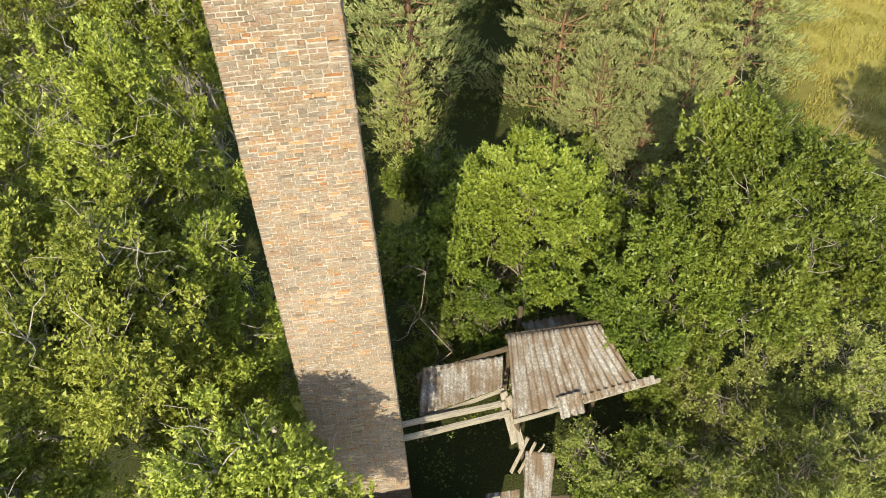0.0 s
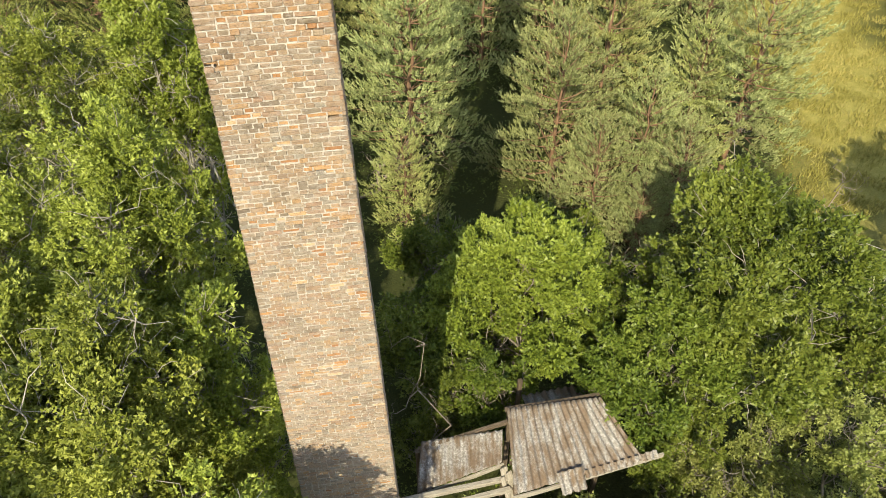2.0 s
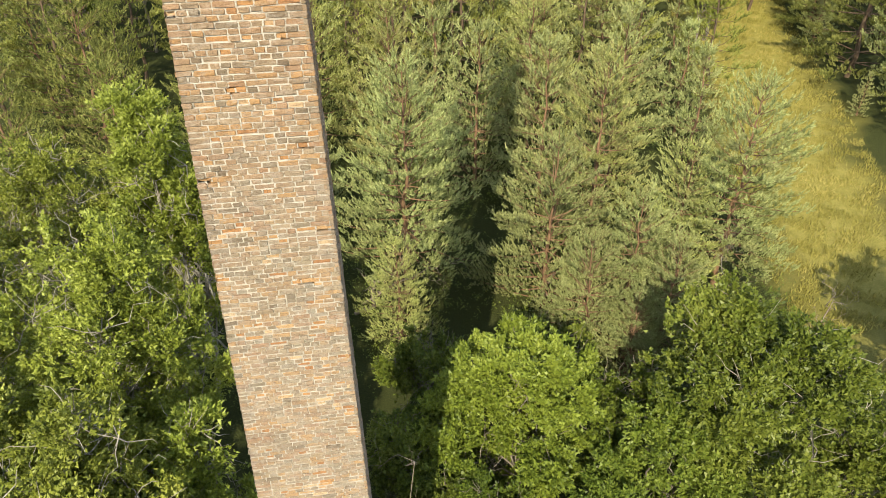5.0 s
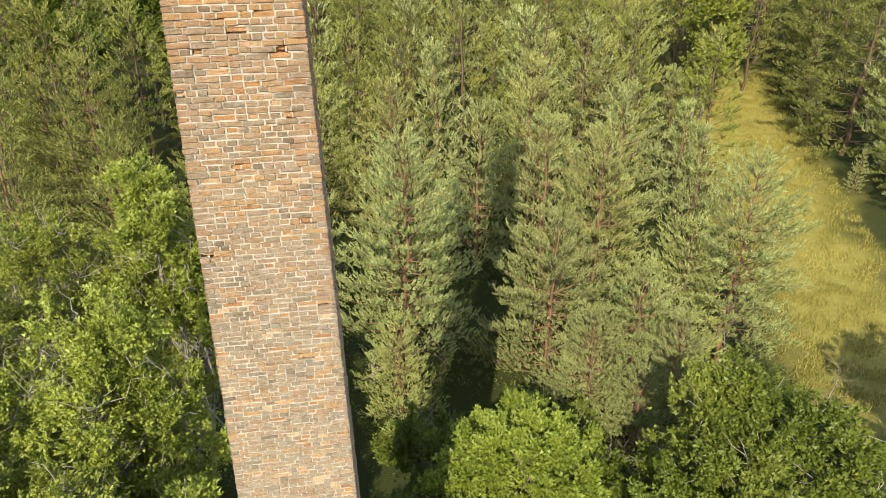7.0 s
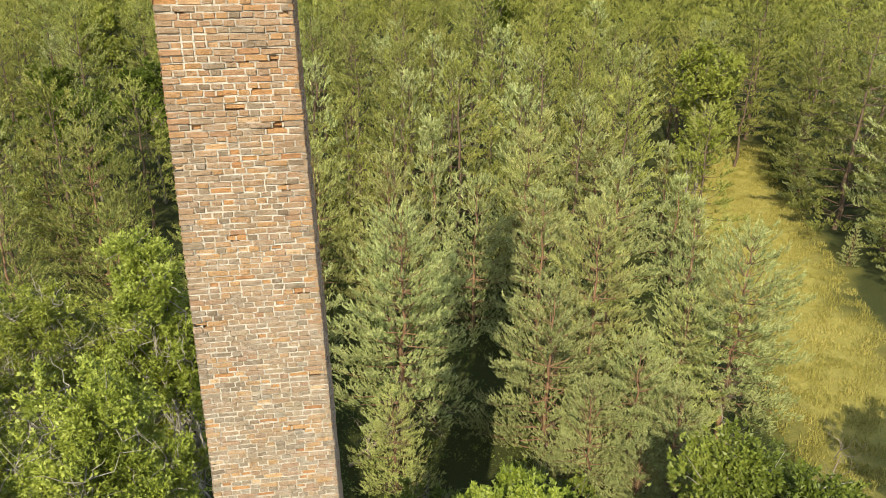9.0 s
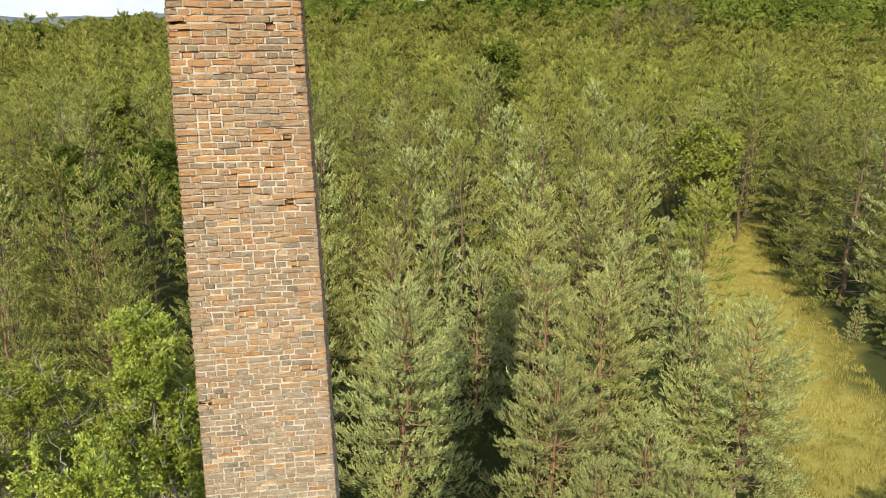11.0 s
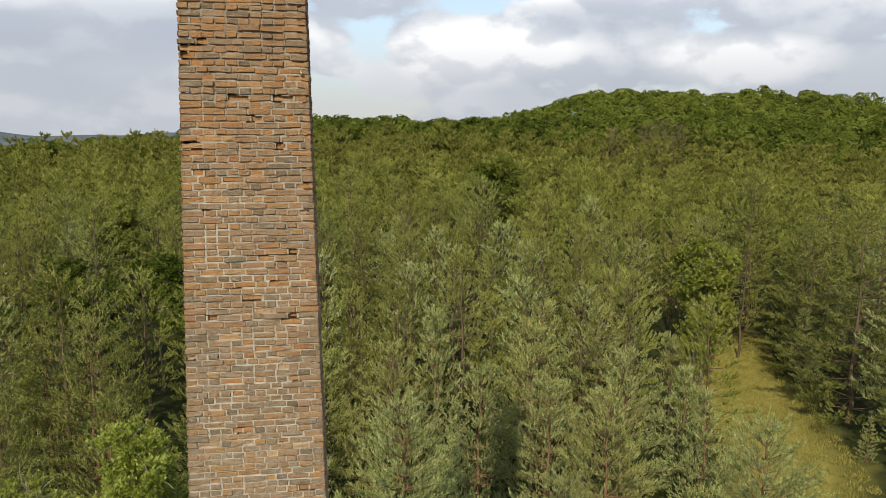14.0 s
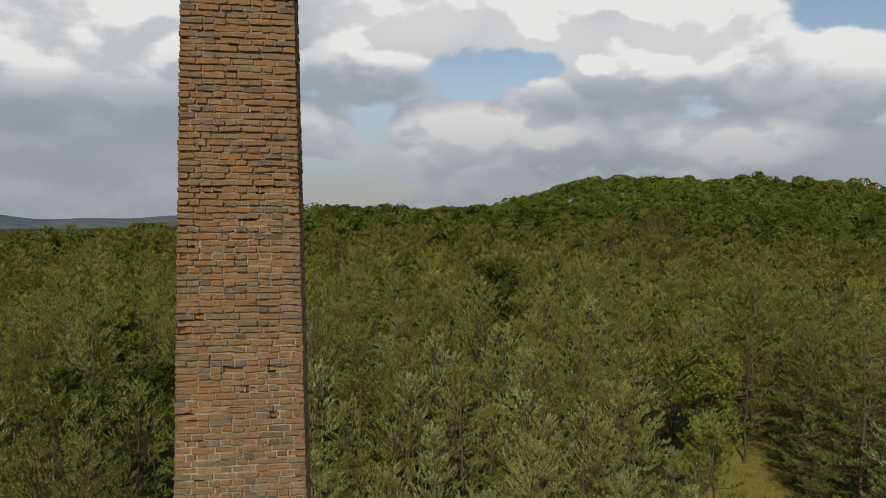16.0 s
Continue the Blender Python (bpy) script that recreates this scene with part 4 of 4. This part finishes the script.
for x, y, turn, k in ((40.6, 41.0, 100, 0.97), (44.8, 52.5, 200, 0.84), (51.0, 58.0, 290, 0.95), (46.5, 46.0, 150, 0.9), (3.4, 52.0, 250, 0.86), (40.2, 33.6, 10, 0.55)):
    plant(old, x, y, turn, k)
for k, x, y, turn, g in ((1, 38.0, 30.0, 40, 0.55), (2, 36.9, 34.2, 190, 0.42), (0, 43.6, 51.5, 100, 0.6), (1, 41.2, 47.0, 310, 0.5), (2, 37.2, 27.4, 250, 0.5), (1, 41.5, 36.5, 80, 0.7), (1, 41.0, 28.0, 20, 0.9)):
    plant(next_row[k], x, y, turn, g)
brown = pine(240, 14.0, 3.2, M_BROWNPINE, 0.4, 0.5, 8, 0.9, 0.6, 5, 0.36, 0.10, label="withered reddish-brown pine at the hill's foot", fine=False)
put(brown, 68.0, 142.0, 0, 1.25)
for x, y, k in ((73.5, 146.0, 1.3), (80.0, 151.0, 1.2), (61.0, 143.0, 1.2)):
    plant(brown, x, y, x * 7, k)
rng = np.random.default_rng(5)
spots = [(11.1, 51), (18.1, 52), (25.2, 60), (3.4, 64.5), (33, 66), (22.4, 86), (21.2, 81), (20.0, 76), (46, 64.5), (44, 60), (40.6, 41), (44.8, 52.5), (51, 58), (45.5, 45), (3.4, 52)]
big = broadleaf(300, 15, lumps(301, (0, 0, 9.5), (2.4, 2.4, 3.6), 16, (0.8, 1.3)), 11000, 0.27, M_FARLEAF, M_BARK, 0.16, label="dark round-crowned oak among the pines", name="oak_tree")
put(big, 22.4, 86.0, 0, 1.25)
lime = broadleaf(302, 14, lumps(303, (0, 0, 7.4), (2.5, 2.5, 5.0), 22, (0.8, 1.25)), 15000, 0.25, M_LIME, M_BARK, 0.16, label="bright yellow-green birch standing among pines", name="birch_tree")
put(lime, -21.0, 74.0, 0, 1.12)
plant(lime, 33.0, 50.2, 60, 1.12)
plant(lime, 30.9, 47.6, 160, 0.66)
plant(lime, 36.6, 55.0, 250, 0.66)
plant(big, -13.5, 55.0, 40, 0.9)
plant(big, -20.0, 52.0, 140, 0.92)
plant(big, -16.4, 47.8, 250, 0.88)
plant(big, -24.6, 49.0, 310, 0.9)
plant(big, -9.6, 50.5, 90, 0.82)
spots += [(-21, 74), (33, 50.2), (30.9, 47.6), (36.6, 55), (32.4, 46.5), (30.6, 45.6), (28.2, 41.4), (31, 42), (29, 43.5), (30, 49), (33.5, 45.5), (27, 45), (26, 40), (35, 49), (-13.5, 55), (-20, 52), (-16.4, 47.8), (-24.6, 49), (-9.6, 50.5), (-17.5, 60.5), (-18.3, 64), (-19.4, 68)]
tries = 0
while len(spots) < 140 and tries < 9000:
    tries += 1
    a, d = radians(rng.uniform(-24, 42)), math.sqrt(rng.uniform(37 ** 2, 88 ** 2))
    x, y = d * math.sin(a) + 1, d * math.cos(a) - 8.6
    # the meadow stays open
    if 15.0 + 0.30 * y < x < 26.0 + 0.36 * y and y < 57:
        continue
    if y < 36 and x < 24:
        continue
    if min((x - p) ** 2 + (y - q) ** 2 for p, q in spots) < 4.0 ** 2:
        continue
    spots.append((x, y))
    plant(mid[int(rng.integers(5))], x, y, rng.uniform(0, 360), rng.uniform(0.85, 1.12) * (1 + 0.0018 * (d - 40)))


def meadow_grass():
    """Dry grass on the strip of meadow, in tufts."""
    rng = np.random.default_rng(23)
    n = 60000
    y = rng.uniform(13, 62, n)
    x = 16.0 + 0.30 * y + rng.uniform(0, 1, n) * (8.0 + 0.06 * y)
    clump = np.sin(x * 2.3 + np.sin(y * 1.7) * 2) + np.sin(y * 2.9 + np.sin(x * 1.3) * 2) + rng.normal(0, 0.7, n)
    x, y = x[clump > -0.2], y[clump > -0.2]
    C = np.stack([x, y, ground_z(x, y) - 0.02], 1)
    D = rng.normal(0, 0.45, C.shape) + [0.15, 0.1, 1]
    V, F = blades(C, D, rng.normal(0, 1, C.shape), rng.uniform(0.12, 0.38, len(C)), rng.uniform(0.03, 0.08, len(C)))
    tagged(new("grass", mesh_np("grass", V, F, M_GRASS)), "dry yellow-green meadow grass", "grass", kind="stuff")


meadow_grass()

# ---- the wood beyond, and the hills ----
def scatter(rng, spacing, region):
    """Places of trees on a jittered grid. region: x, y -> bool."""
    gx, gy = np.meshgrid(np.arange(-330, 620, spacing), np.arange(20, 760, spacing))
    P = np.stack([gx.ravel(), gy.ravel()], 1) + rng.uniform(-0.5, 0.5, (gx.size, 2)) * spacing
    return P[region(P[:, 0], P[:, 1])]


def stand(name, label, kinds, P, scale, rng, mat):
    """One object for a closed wood: each tree is one of the crowns in kinds (V of separate triangles), turned and scaled."""
    out = []
    pick = rng.integers(0, len(kinds), len(P))
    z0 = ground_z(P[:, 0], P[:, 1])
    for k, V in enumerate(kinds):
        for i in np.nonzero(pick == k)[0]:
            a, g = rng.uniform(0, 6.283), scale[i]
            R = np.array([[math.cos(a), math.sin(a), 0], [-math.sin(a), math.cos(a), 0], [0, 0, rng.uniform(0.94, 1.06)]]) * g
            out.append((V @ R + [P[i, 0], P[i, 1], z0[i]]).astype(np.float32))
    V = np.concatenate(out)
    tagged(new(name, mesh_np(name, V, np.arange(len(V)).reshape(-1, 3), mat)), label, "woods", kind="stuff")


def pine_wood(name, label, seed, spacing, region, height, mat, detail):
    rng = np.random.default_rng(seed)
    kinds = []
    for k in range(5):
        h = height * rng.uniform(0.92, 1.1)
        tr = np.linspace((0, 0, 0), (0, 0, h), 10)
        kinds.append(pine_crown(rng, tr, h, rng.uniform(2.5, 3.0), 0.45, 0.46, detail[0], detail[1], 0.62, detail[2], detail[3], detail[4], limbs=4, inner=0.3)[1])
    P = scatter(rng, spacing, region)
    stand(name, label, kinds, P, rng.uniform(0.74, 1.12, len(P)), rng, mat)


def leaf_crown(rng, height, crown, lobes, tufts, blade):
    """A broad crown of rounded lobes covered with coarse sprays. Returns V of separate triangles."""
    d = unit(rng.normal(0, 1, (lobes, 3)))
    d[:, 2] = np.abs(d[:, 2]) * 1.0 - 0.25
    C = d * crown * 0.66 * [1, 1, 0.8]
    r = crown * rng.uniform(0.34, 0.52, lobes)
    i = rng.integers(0, lobes, tufts)
    e = unit(rng.normal(0, 1, (tufts, 3)) + d[i] * 1.5 + [0, 0, 0.45])
    P = C[i] + e * r[i, None] * rng.uniform(0.82, 1.05, (tufts, 1)) + [0, 0, height - crown]
    low = rng.random(tufts) < 0.12
    P[low] = rng.normal(0, crown * 0.45, (low.sum(), 3)) + [0, 0, height * 0.35]
    D = unit(np.cross(e, rng.normal(0, 1, e.shape)) + e * 0.25)
    L = blade * rng.uniform(0.6, 1.3, tufts)
    return blades(P - D * L[:, None] * 0.45, D, e + rng.normal(0, 0.22, e.shape), L, L)[0]


def leaf_wood(name, label, seed, spacing, region, height, crown, lobes, tufts, blade, mat):
    rng = np.random.default_rng(seed)
    kinds = [leaf_crown(rng, height * rng.uniform(0.9, 1.1), crown * rng.uniform(0.88, 1.15), lobes, tufts, blade) for _ in range(6)]
    P = scatter(rng, spacing, region)
    stand(name, label, kinds, P, rng.uniform(0.8, 1.15, len(P)), rng, mat)


def sector(lo, hi, near_d, far_d):
    def inside(x, y):
        a, d = np.degrees(np.arctan2(x - 1, y + 8.6)), np.hypot(x - 1, y + 8.6)
        return (a > lo) & (a < hi) & (d >= near_d) & (d < far_d)
    return inside


pine_wood("pine_wood", "closed canopy of olive-green pines", 11, 4.6, sector(-25, 43, 86, 130), 12.8, M_FARPINE, (7, 0.62, 4, 0.36, 0.15))
pine_wood("pine_wood", "closed canopy of olive-green pines", 15, 4.9, sector(-25, 43, 130, 192), 12.8, M_FARPINE, (5, 0.80, 3, 0.48, 0.24))
leaf_wood("broadleaf_wood", "dark green broad-leaved wood along the ridge", 12, 7.5, sector(-25, -3, 190, 300), 13.5, 4.4, 13, 520, 0.78, M_FARLEAF)
leaf_wood("broadleaf_wood", "dark green broad-leaved wood along the ridge", 13, 7.0, sector(-3, 43, 190, 330), 14.5, 4.4, 13, 520, 0.78, M_FARLEAF)
leaf_wood("hill_wood", "green broad-leaved wood covering the hill", 14, 9.2, sector(7, 43, 330, 520), 13.0, 5.6, 13, 400, 1.1, M_HILLLEAF)


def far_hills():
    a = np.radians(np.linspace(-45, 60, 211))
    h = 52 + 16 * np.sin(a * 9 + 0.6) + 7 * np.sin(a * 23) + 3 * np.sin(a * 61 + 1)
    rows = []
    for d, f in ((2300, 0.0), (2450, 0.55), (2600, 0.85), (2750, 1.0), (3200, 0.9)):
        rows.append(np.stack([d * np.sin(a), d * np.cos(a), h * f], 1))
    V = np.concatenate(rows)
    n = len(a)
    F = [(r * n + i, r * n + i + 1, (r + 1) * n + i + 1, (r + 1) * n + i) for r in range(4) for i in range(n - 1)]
    # the haze of distance is put into this blue-grey base colour
    m = Mat("haze_tinted_hills", 1.0, 0.0)
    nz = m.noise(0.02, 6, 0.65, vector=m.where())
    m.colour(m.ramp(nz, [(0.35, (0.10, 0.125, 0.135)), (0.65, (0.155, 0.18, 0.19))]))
    tagged(new("backdrop", mesh_np("backdrop", V, F, m.mat, smooth=True)), "wooded hills on the horizon, coloured with blue haze", "hills", kind="structure")


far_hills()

# ---- the ruined shed ----
def sheet(name, corners, parent, seed, waves=0.177, ragged=0.0, amp=0.034, label=""):
    """Corrugated sheet between four corners a, b (eaves edge), c, d (ridge edge); waves run from the eaves to the ridge."""
    rng = np.random.default_rng(seed)
    a, b, c, d = (np.array(p, float) for p in corners)
    width = np.linalg.norm(b - a)
    nu, nv = int(width / waves * 8) + 1, 16
    u, v = np.linspace(0, 1, nu), np.linspace(0, 1, nv)
    lo = rng.normal(0, ragged, nu).repeat(1)
    lo = np.convolve(lo, np.ones(5) / 5, "same")
    U, Vv = np.meshgrid(u, v)
    T = np.clip(Vv, 0, 1)
    T = T * (1 - np.maximum(lo, 0)[None]) + np.maximum(lo, 0)[None]
    P = (a + (b - a) * U[..., None]) * (1 - T[..., None]) + (d + (c - d) * U[..., None]) * T[..., None]
    nrm = unit(np.cross(b - a, d - a))
    wave = amp * np.sin(U * width / waves * 2 * np.pi)
    step = 0.012 * np.floor(T * 3)             # each sheet laps over the one below
    P = P + nrm * (wave + step + 0.03 * np.sin(T * 5 + U * 3) * 0.6)[..., None]
    V = np.concatenate([P.reshape(-1, 3), (P - nrm * 0.008).reshape(-1, 3)])
    n = nu * nv
    F = []
    for r in range(nv - 1):
        for i in range(nu - 1):
            q = (r * nu + i, r * nu + i + 1, (r + 1) * nu + i + 1, (r + 1) * nu + i)
            F += [q, tuple(n + k for k in reversed(q))]
    rim = [i for i in range(nu)] + [r * nu + nu - 1 for r in range(1, nv)] + [(nv - 1) * nu + i for i in range(nu - 2, -1, -1)] + [r * nu for r in range(nv - 2, 0, -1)]
    for i, j in zip(rim, rim[1:] + rim[:1]):
        F.append((i, i + n, j + n, j))
    return part_np(name, mesh_np(name, V, F, M_ROOF, smooth=True), parent, label)


def timber(name, a, b, w, h, parent, mat, roll=0.0, seed=0, label=""):
    """A sawn timber from a to b, a little bowed, with worn edges."""
    rng = np.random.default_rng(seed)
    a, b = Vector(a), Vector(b)
    d = (b - a).normalized()
    q = d.to_track_quat("X", "Z")
    L = (b - a).length
    bm = bmesh.new()
    n = 7
    rings = []
    for i in range(n):
        t = i / (n - 1)
        sag = rng.normal(0, 0.008) + 0.012 * math.sin(t * math.pi)
        ring = []
        for y, z in ((-0.5, -0.42), (-0.42, -0.5), (0.42, -0.5), (0.5, -0.42), (0.5, 0.42), (0.42, 0.5), (-0.42, 0.5), (-0.5, 0.42)):
            ring.append(bm.verts.new((t * L, y * w + rng.normal(0, 0.002), z * h - sag)))
        rings.append(ring)
    for r, s in zip(rings, rings[1:]):
        for i in range(8):
            bm.faces.new((r[i], r[(i + 1) % 8], s[(i + 1) % 8], s[i]))
    bm.faces.new(rings[0][::-1])
    bm.faces.new(rings[-1])
    ob = part(name, bm, mat, parent, label)
    ob.matrix_basis = Matrix.Translation(a) @ q.to_matrix().to_4x4() @ Matrix.Rotation(radians(roll), 4, "X")
    return ob


def build_shed():
    shed = thing("shed", "half-collapsed timber shed with a broken corrugated roof", "shed")
    sheet("roof_sheet", [(3.98, 0.52, 4.2), (7.55, 1.02, 4.2), (6.75, 2.55, 4.95), (4.20, 2.60, 4.95)], shed, 1, 0.21, 0.02, label="grey corrugated roof sheets stained brown")
    sheet("roof_sheet", [(1.57, 1.20, 3.68), (3.86, 1.45, 4.22), (4.02, 2.20, 4.55), (1.85, 2.50, 4.05)], shed, 2, 0.21, 0.03, label="rust-brown corrugated roof sheets sagging")
    sheet("roof_sheet", [(4.9, 2.75, 4.3), (7.0, 2.85, 4.25), (7.0, 3.7, 3.95), (4.9, 3.6, 3.95)], shed, 3, 0.21, 0.04, label="dark corrugated roof sheets under leaves")
    # the torn flap and the lip along the eaves
    sheet("roof_sheet", [(5.25, 0.42, 3.95), (5.95, 0.52, 3.98), (5.85, 0.95, 4.42), (5.15, 0.85, 4.40)], shed, 4, 0.19, 0.20, label="torn pale roof flap")
    sheet("roof_sheet", [(5.95, 0.74, 4.10), (8.05, 1.06, 4.06), (7.95, 1.20, 4.26), (5.90, 0.88, 4.28)], shed, 5, 0.21, 0.22, label="pale bleached lip of the roof")
    sheet("roof_sheet", [(4.14, -0.80, 1.55), (4.90, -0.85, 1.55), (5.25, 0.28, 2.25), (4.44, 0.48, 2.25)], shed, 6, 0.20, 0.10, label="fallen grey corrugated sheet")
    sheet("roof_sheet", [(3.1, -0.75, 1.25), (4.05, -0.80, 1.30), (4.15, -0.30, 1.55), (3.2, -0.25, 1.45)], shed, 7, 0.20, 0.15, label="fallen grey corrugated sheet")
    for k, (nm, a, b, w, h, mt, lab) in enumerate([
            ("beam", (1.02, 0.95, 3.90), (3.95, 1.16, 3.90), 0.12, 0.16, M_WOOD, "silver-grey weathered beam"),
            ("beam", (1.00, 0.60, 3.80), (3.98, 0.90, 3.80), 0.12, 0.16, M_WOOD, "silver-grey weathered beam"),
            ("fascia", (1.40, 1.16, 3.56), (3.92, 1.44, 4.12), 0.05, 0.15, M_WOOD, "bleached fascia board"),
            ("fascia", (3.96, 0.50, 4.06), (8.20, 1.14, 4.00), 0.06, 0.17, M_WOOD, "bleached fascia board"),
            ("plank", (3.86, 1.30, 4.24), (4.10, 0.52, 2.75), 0.20, 0.035, M_WOOD, "loose hanging plank"),
            ("plank", (3.98, 1.18, 4.18), (4.32, 0.45, 2.55), 0.17, 0.035, M_WOOD, "loose hanging plank"),
            ("plank", (3.80, 1.10, 4.10), (3.98, 0.70, 3.20), 0.12, 0.030, M_WOOD, "loose hanging plank"),
            ("post", (4.72, 0.50, -0.1), (4.08, 0.82, 4.02), 0.13, 0.13, M_DARKWOOD, "leaning brown post"),
            ("post", (6.9, 2.0, -0.1), (6.9, 2.0, 4.55), 0.13, 0.13, M_DARKWOOD, ""),
            ("post", (1.72, 2.3, -0.1), (1.72, 2.3, 3.95), 0.13, 0.13, M_DARKWOOD, ""),
            ("post", (6.7, 2.68, -0.1), (6.7, 2.68, 4.9), 0.13, 0.13, M_DARKWOOD, ""),
            ("post", (4.3, 2.68, -0.1), (4.3, 2.68, 4.85), 0.13, 0.13, M_DARKWOOD, ""),
            ("post", (6.9, 3.8, -0.1), (6.9, 3.8, 4.45), 0.13, 0.13, M_DARKWOOD, ""),
            ("post", (4.85, 3.75, -0.1), (4.85, 3.75, 4.5), 0.13, 0.13, M_DARKWOOD, ""),
            ("purlin", (1.75, 2.35, 3.93), (4.2, 2.40, 4.62), 0.10, 0.12, M_DARKWOOD, ""),
            ("purlin", (4.15, 2.62, 4.86), (6.95, 2.70, 4.86), 0.10, 0.12, M_DARKWOOD, ""),
            ("wall_plate", (4.75, -0.55, 1.22), (8.45, -1.05, 1.22), 0.16, 0.14, M_DARKWOOD, "brown timber wall plate"),
            ("strut", (4.80, -0.50, -0.1), (4.80, -0.50, 1.16), 0.12, 0.12, M_DARKWOOD, ""),
            ("strut", (8.3, -1.02, -0.1), (8.3, -1.02, 1.16), 0.12, 0.12, M_DARKWOOD, ""),
            ("strut", (3.3, -0.45, -0.1), (3.3, -0.45, 1.30), 0.10, 0.10, M_DARKWOOD, ""),
            ("strut", (4.05, 0.30, 1.35), (4.50, 0.62, 2.75), 0.10, 0.05, M_WOOD, "splintered grey board"),
            ("strut", (4.25, 0.22, 1.45), (4.70, 0.50, 2.65), 0.08, 0.05, M_WOOD, "splintered grey board"),
            ("brace", (4.72, 0.45, 1.95), (4.90, 0.35, 2.75), 0.05, 0.05, M_WOOD, "splintered grey board")]):
        timber(nm, a, b, w, h, shed, mt, seed=500 + k, label=lab)


def build_shading_wall():
    """Unseen boarded wall added between chimney and shed to shade the yard."""
    wall = thing("boarded_wall", "unseen grey boarded wall added to shade the yard beside the chimney", "wall", kind="structure")
    rng = np.random.default_rng(9)
    for k in range(24):
        x, y, top = -1.35 + 0.2 * k, -1.05 + rng.normal(0, 0.006), 3.1 + rng.normal(0, 0.04)
        bm = bmesh.new()
        bmesh.ops.create_cube(bm, size=1.0, matrix=Matrix.Translation((x, y, top / 2 - 0.05)) @ Matrix.Diagonal((0.205, 0.03, top + 0.1, 1)))
        bmesh.ops.bevel(bm, geom=bm.edges[:], offset=0.004, segments=1, affect="EDGES")
        part("board", bm, M_WOOD, wall)
    for z in (0.5, 1.7, 2.8):
        timber("rail", (-1.4, -1.11, z), (3.4, -1.11, z), 0.05, 0.09, wall, M_DARKWOOD, seed=740)


build_shed()
build_shading_wall()


# ---- dead wood ----
def dead_tree(name, label, lines, seed, twigs, mat):
    """A bare stem with crooked side twigs."""
    rng = np.random.default_rng(seed)
    t = thing(name, label, "tree")
    out = []
    for a, b, r in lines:
        P = wander(rng, a, b, 9, 0.035)
        out.append((P, np.linspace(r, r * 0.3, 9)))
        for k in range(twigs):
            p = P[rng.integers(2, 9)]
            e = p + unit(rng.normal(0, 1, 3) + unit(np.array(b) - np.array(a)) * 0.8) * rng.uniform(0.5, 1.5)
            q = wander(rng, p, e, 6, 0.09)
            out.append((q, np.linspace(r * 0.28, r * 0.06, 6)))
            for _ in range(2):
                p2 = q[rng.integers(2, 6)]
                out.append((wander(rng, p2, p2 + rng.normal(0, 0.3, 3), 4, 0.1), np.linspace(r * 0.10, r * 0.04, 4)))
    V, F = tubes(out, 5)
    part_np("trunk", mesh_np("trunk", V, F, mat, smooth=True), t)


dead_tree("fallen_tree", "fallen dead pine with bare grey twigs", [((1.0, 18.0, 0.05), (4.9, 21.4, 2.4), 0.10), ((1.4, 18.6, 0.1), (5.4, 19.2, 1.8), 0.06)], 3, 16, M_DEAD)
dead_tree("bare_sapling", "thin bare dead sapling beside the chimney", [((2.5, 3.6, -0.05), (2.0, 2.2, 8.6), 0.03)], 5, 9, M_DEAD)
dead_tree("bare_sapling", "bare grey dead sapling at the meadow's edge", [((19.4, 11.4, 0.0), (19.0, 11.0, 4.2), 0.05)], 6, 12, M_DEAD)
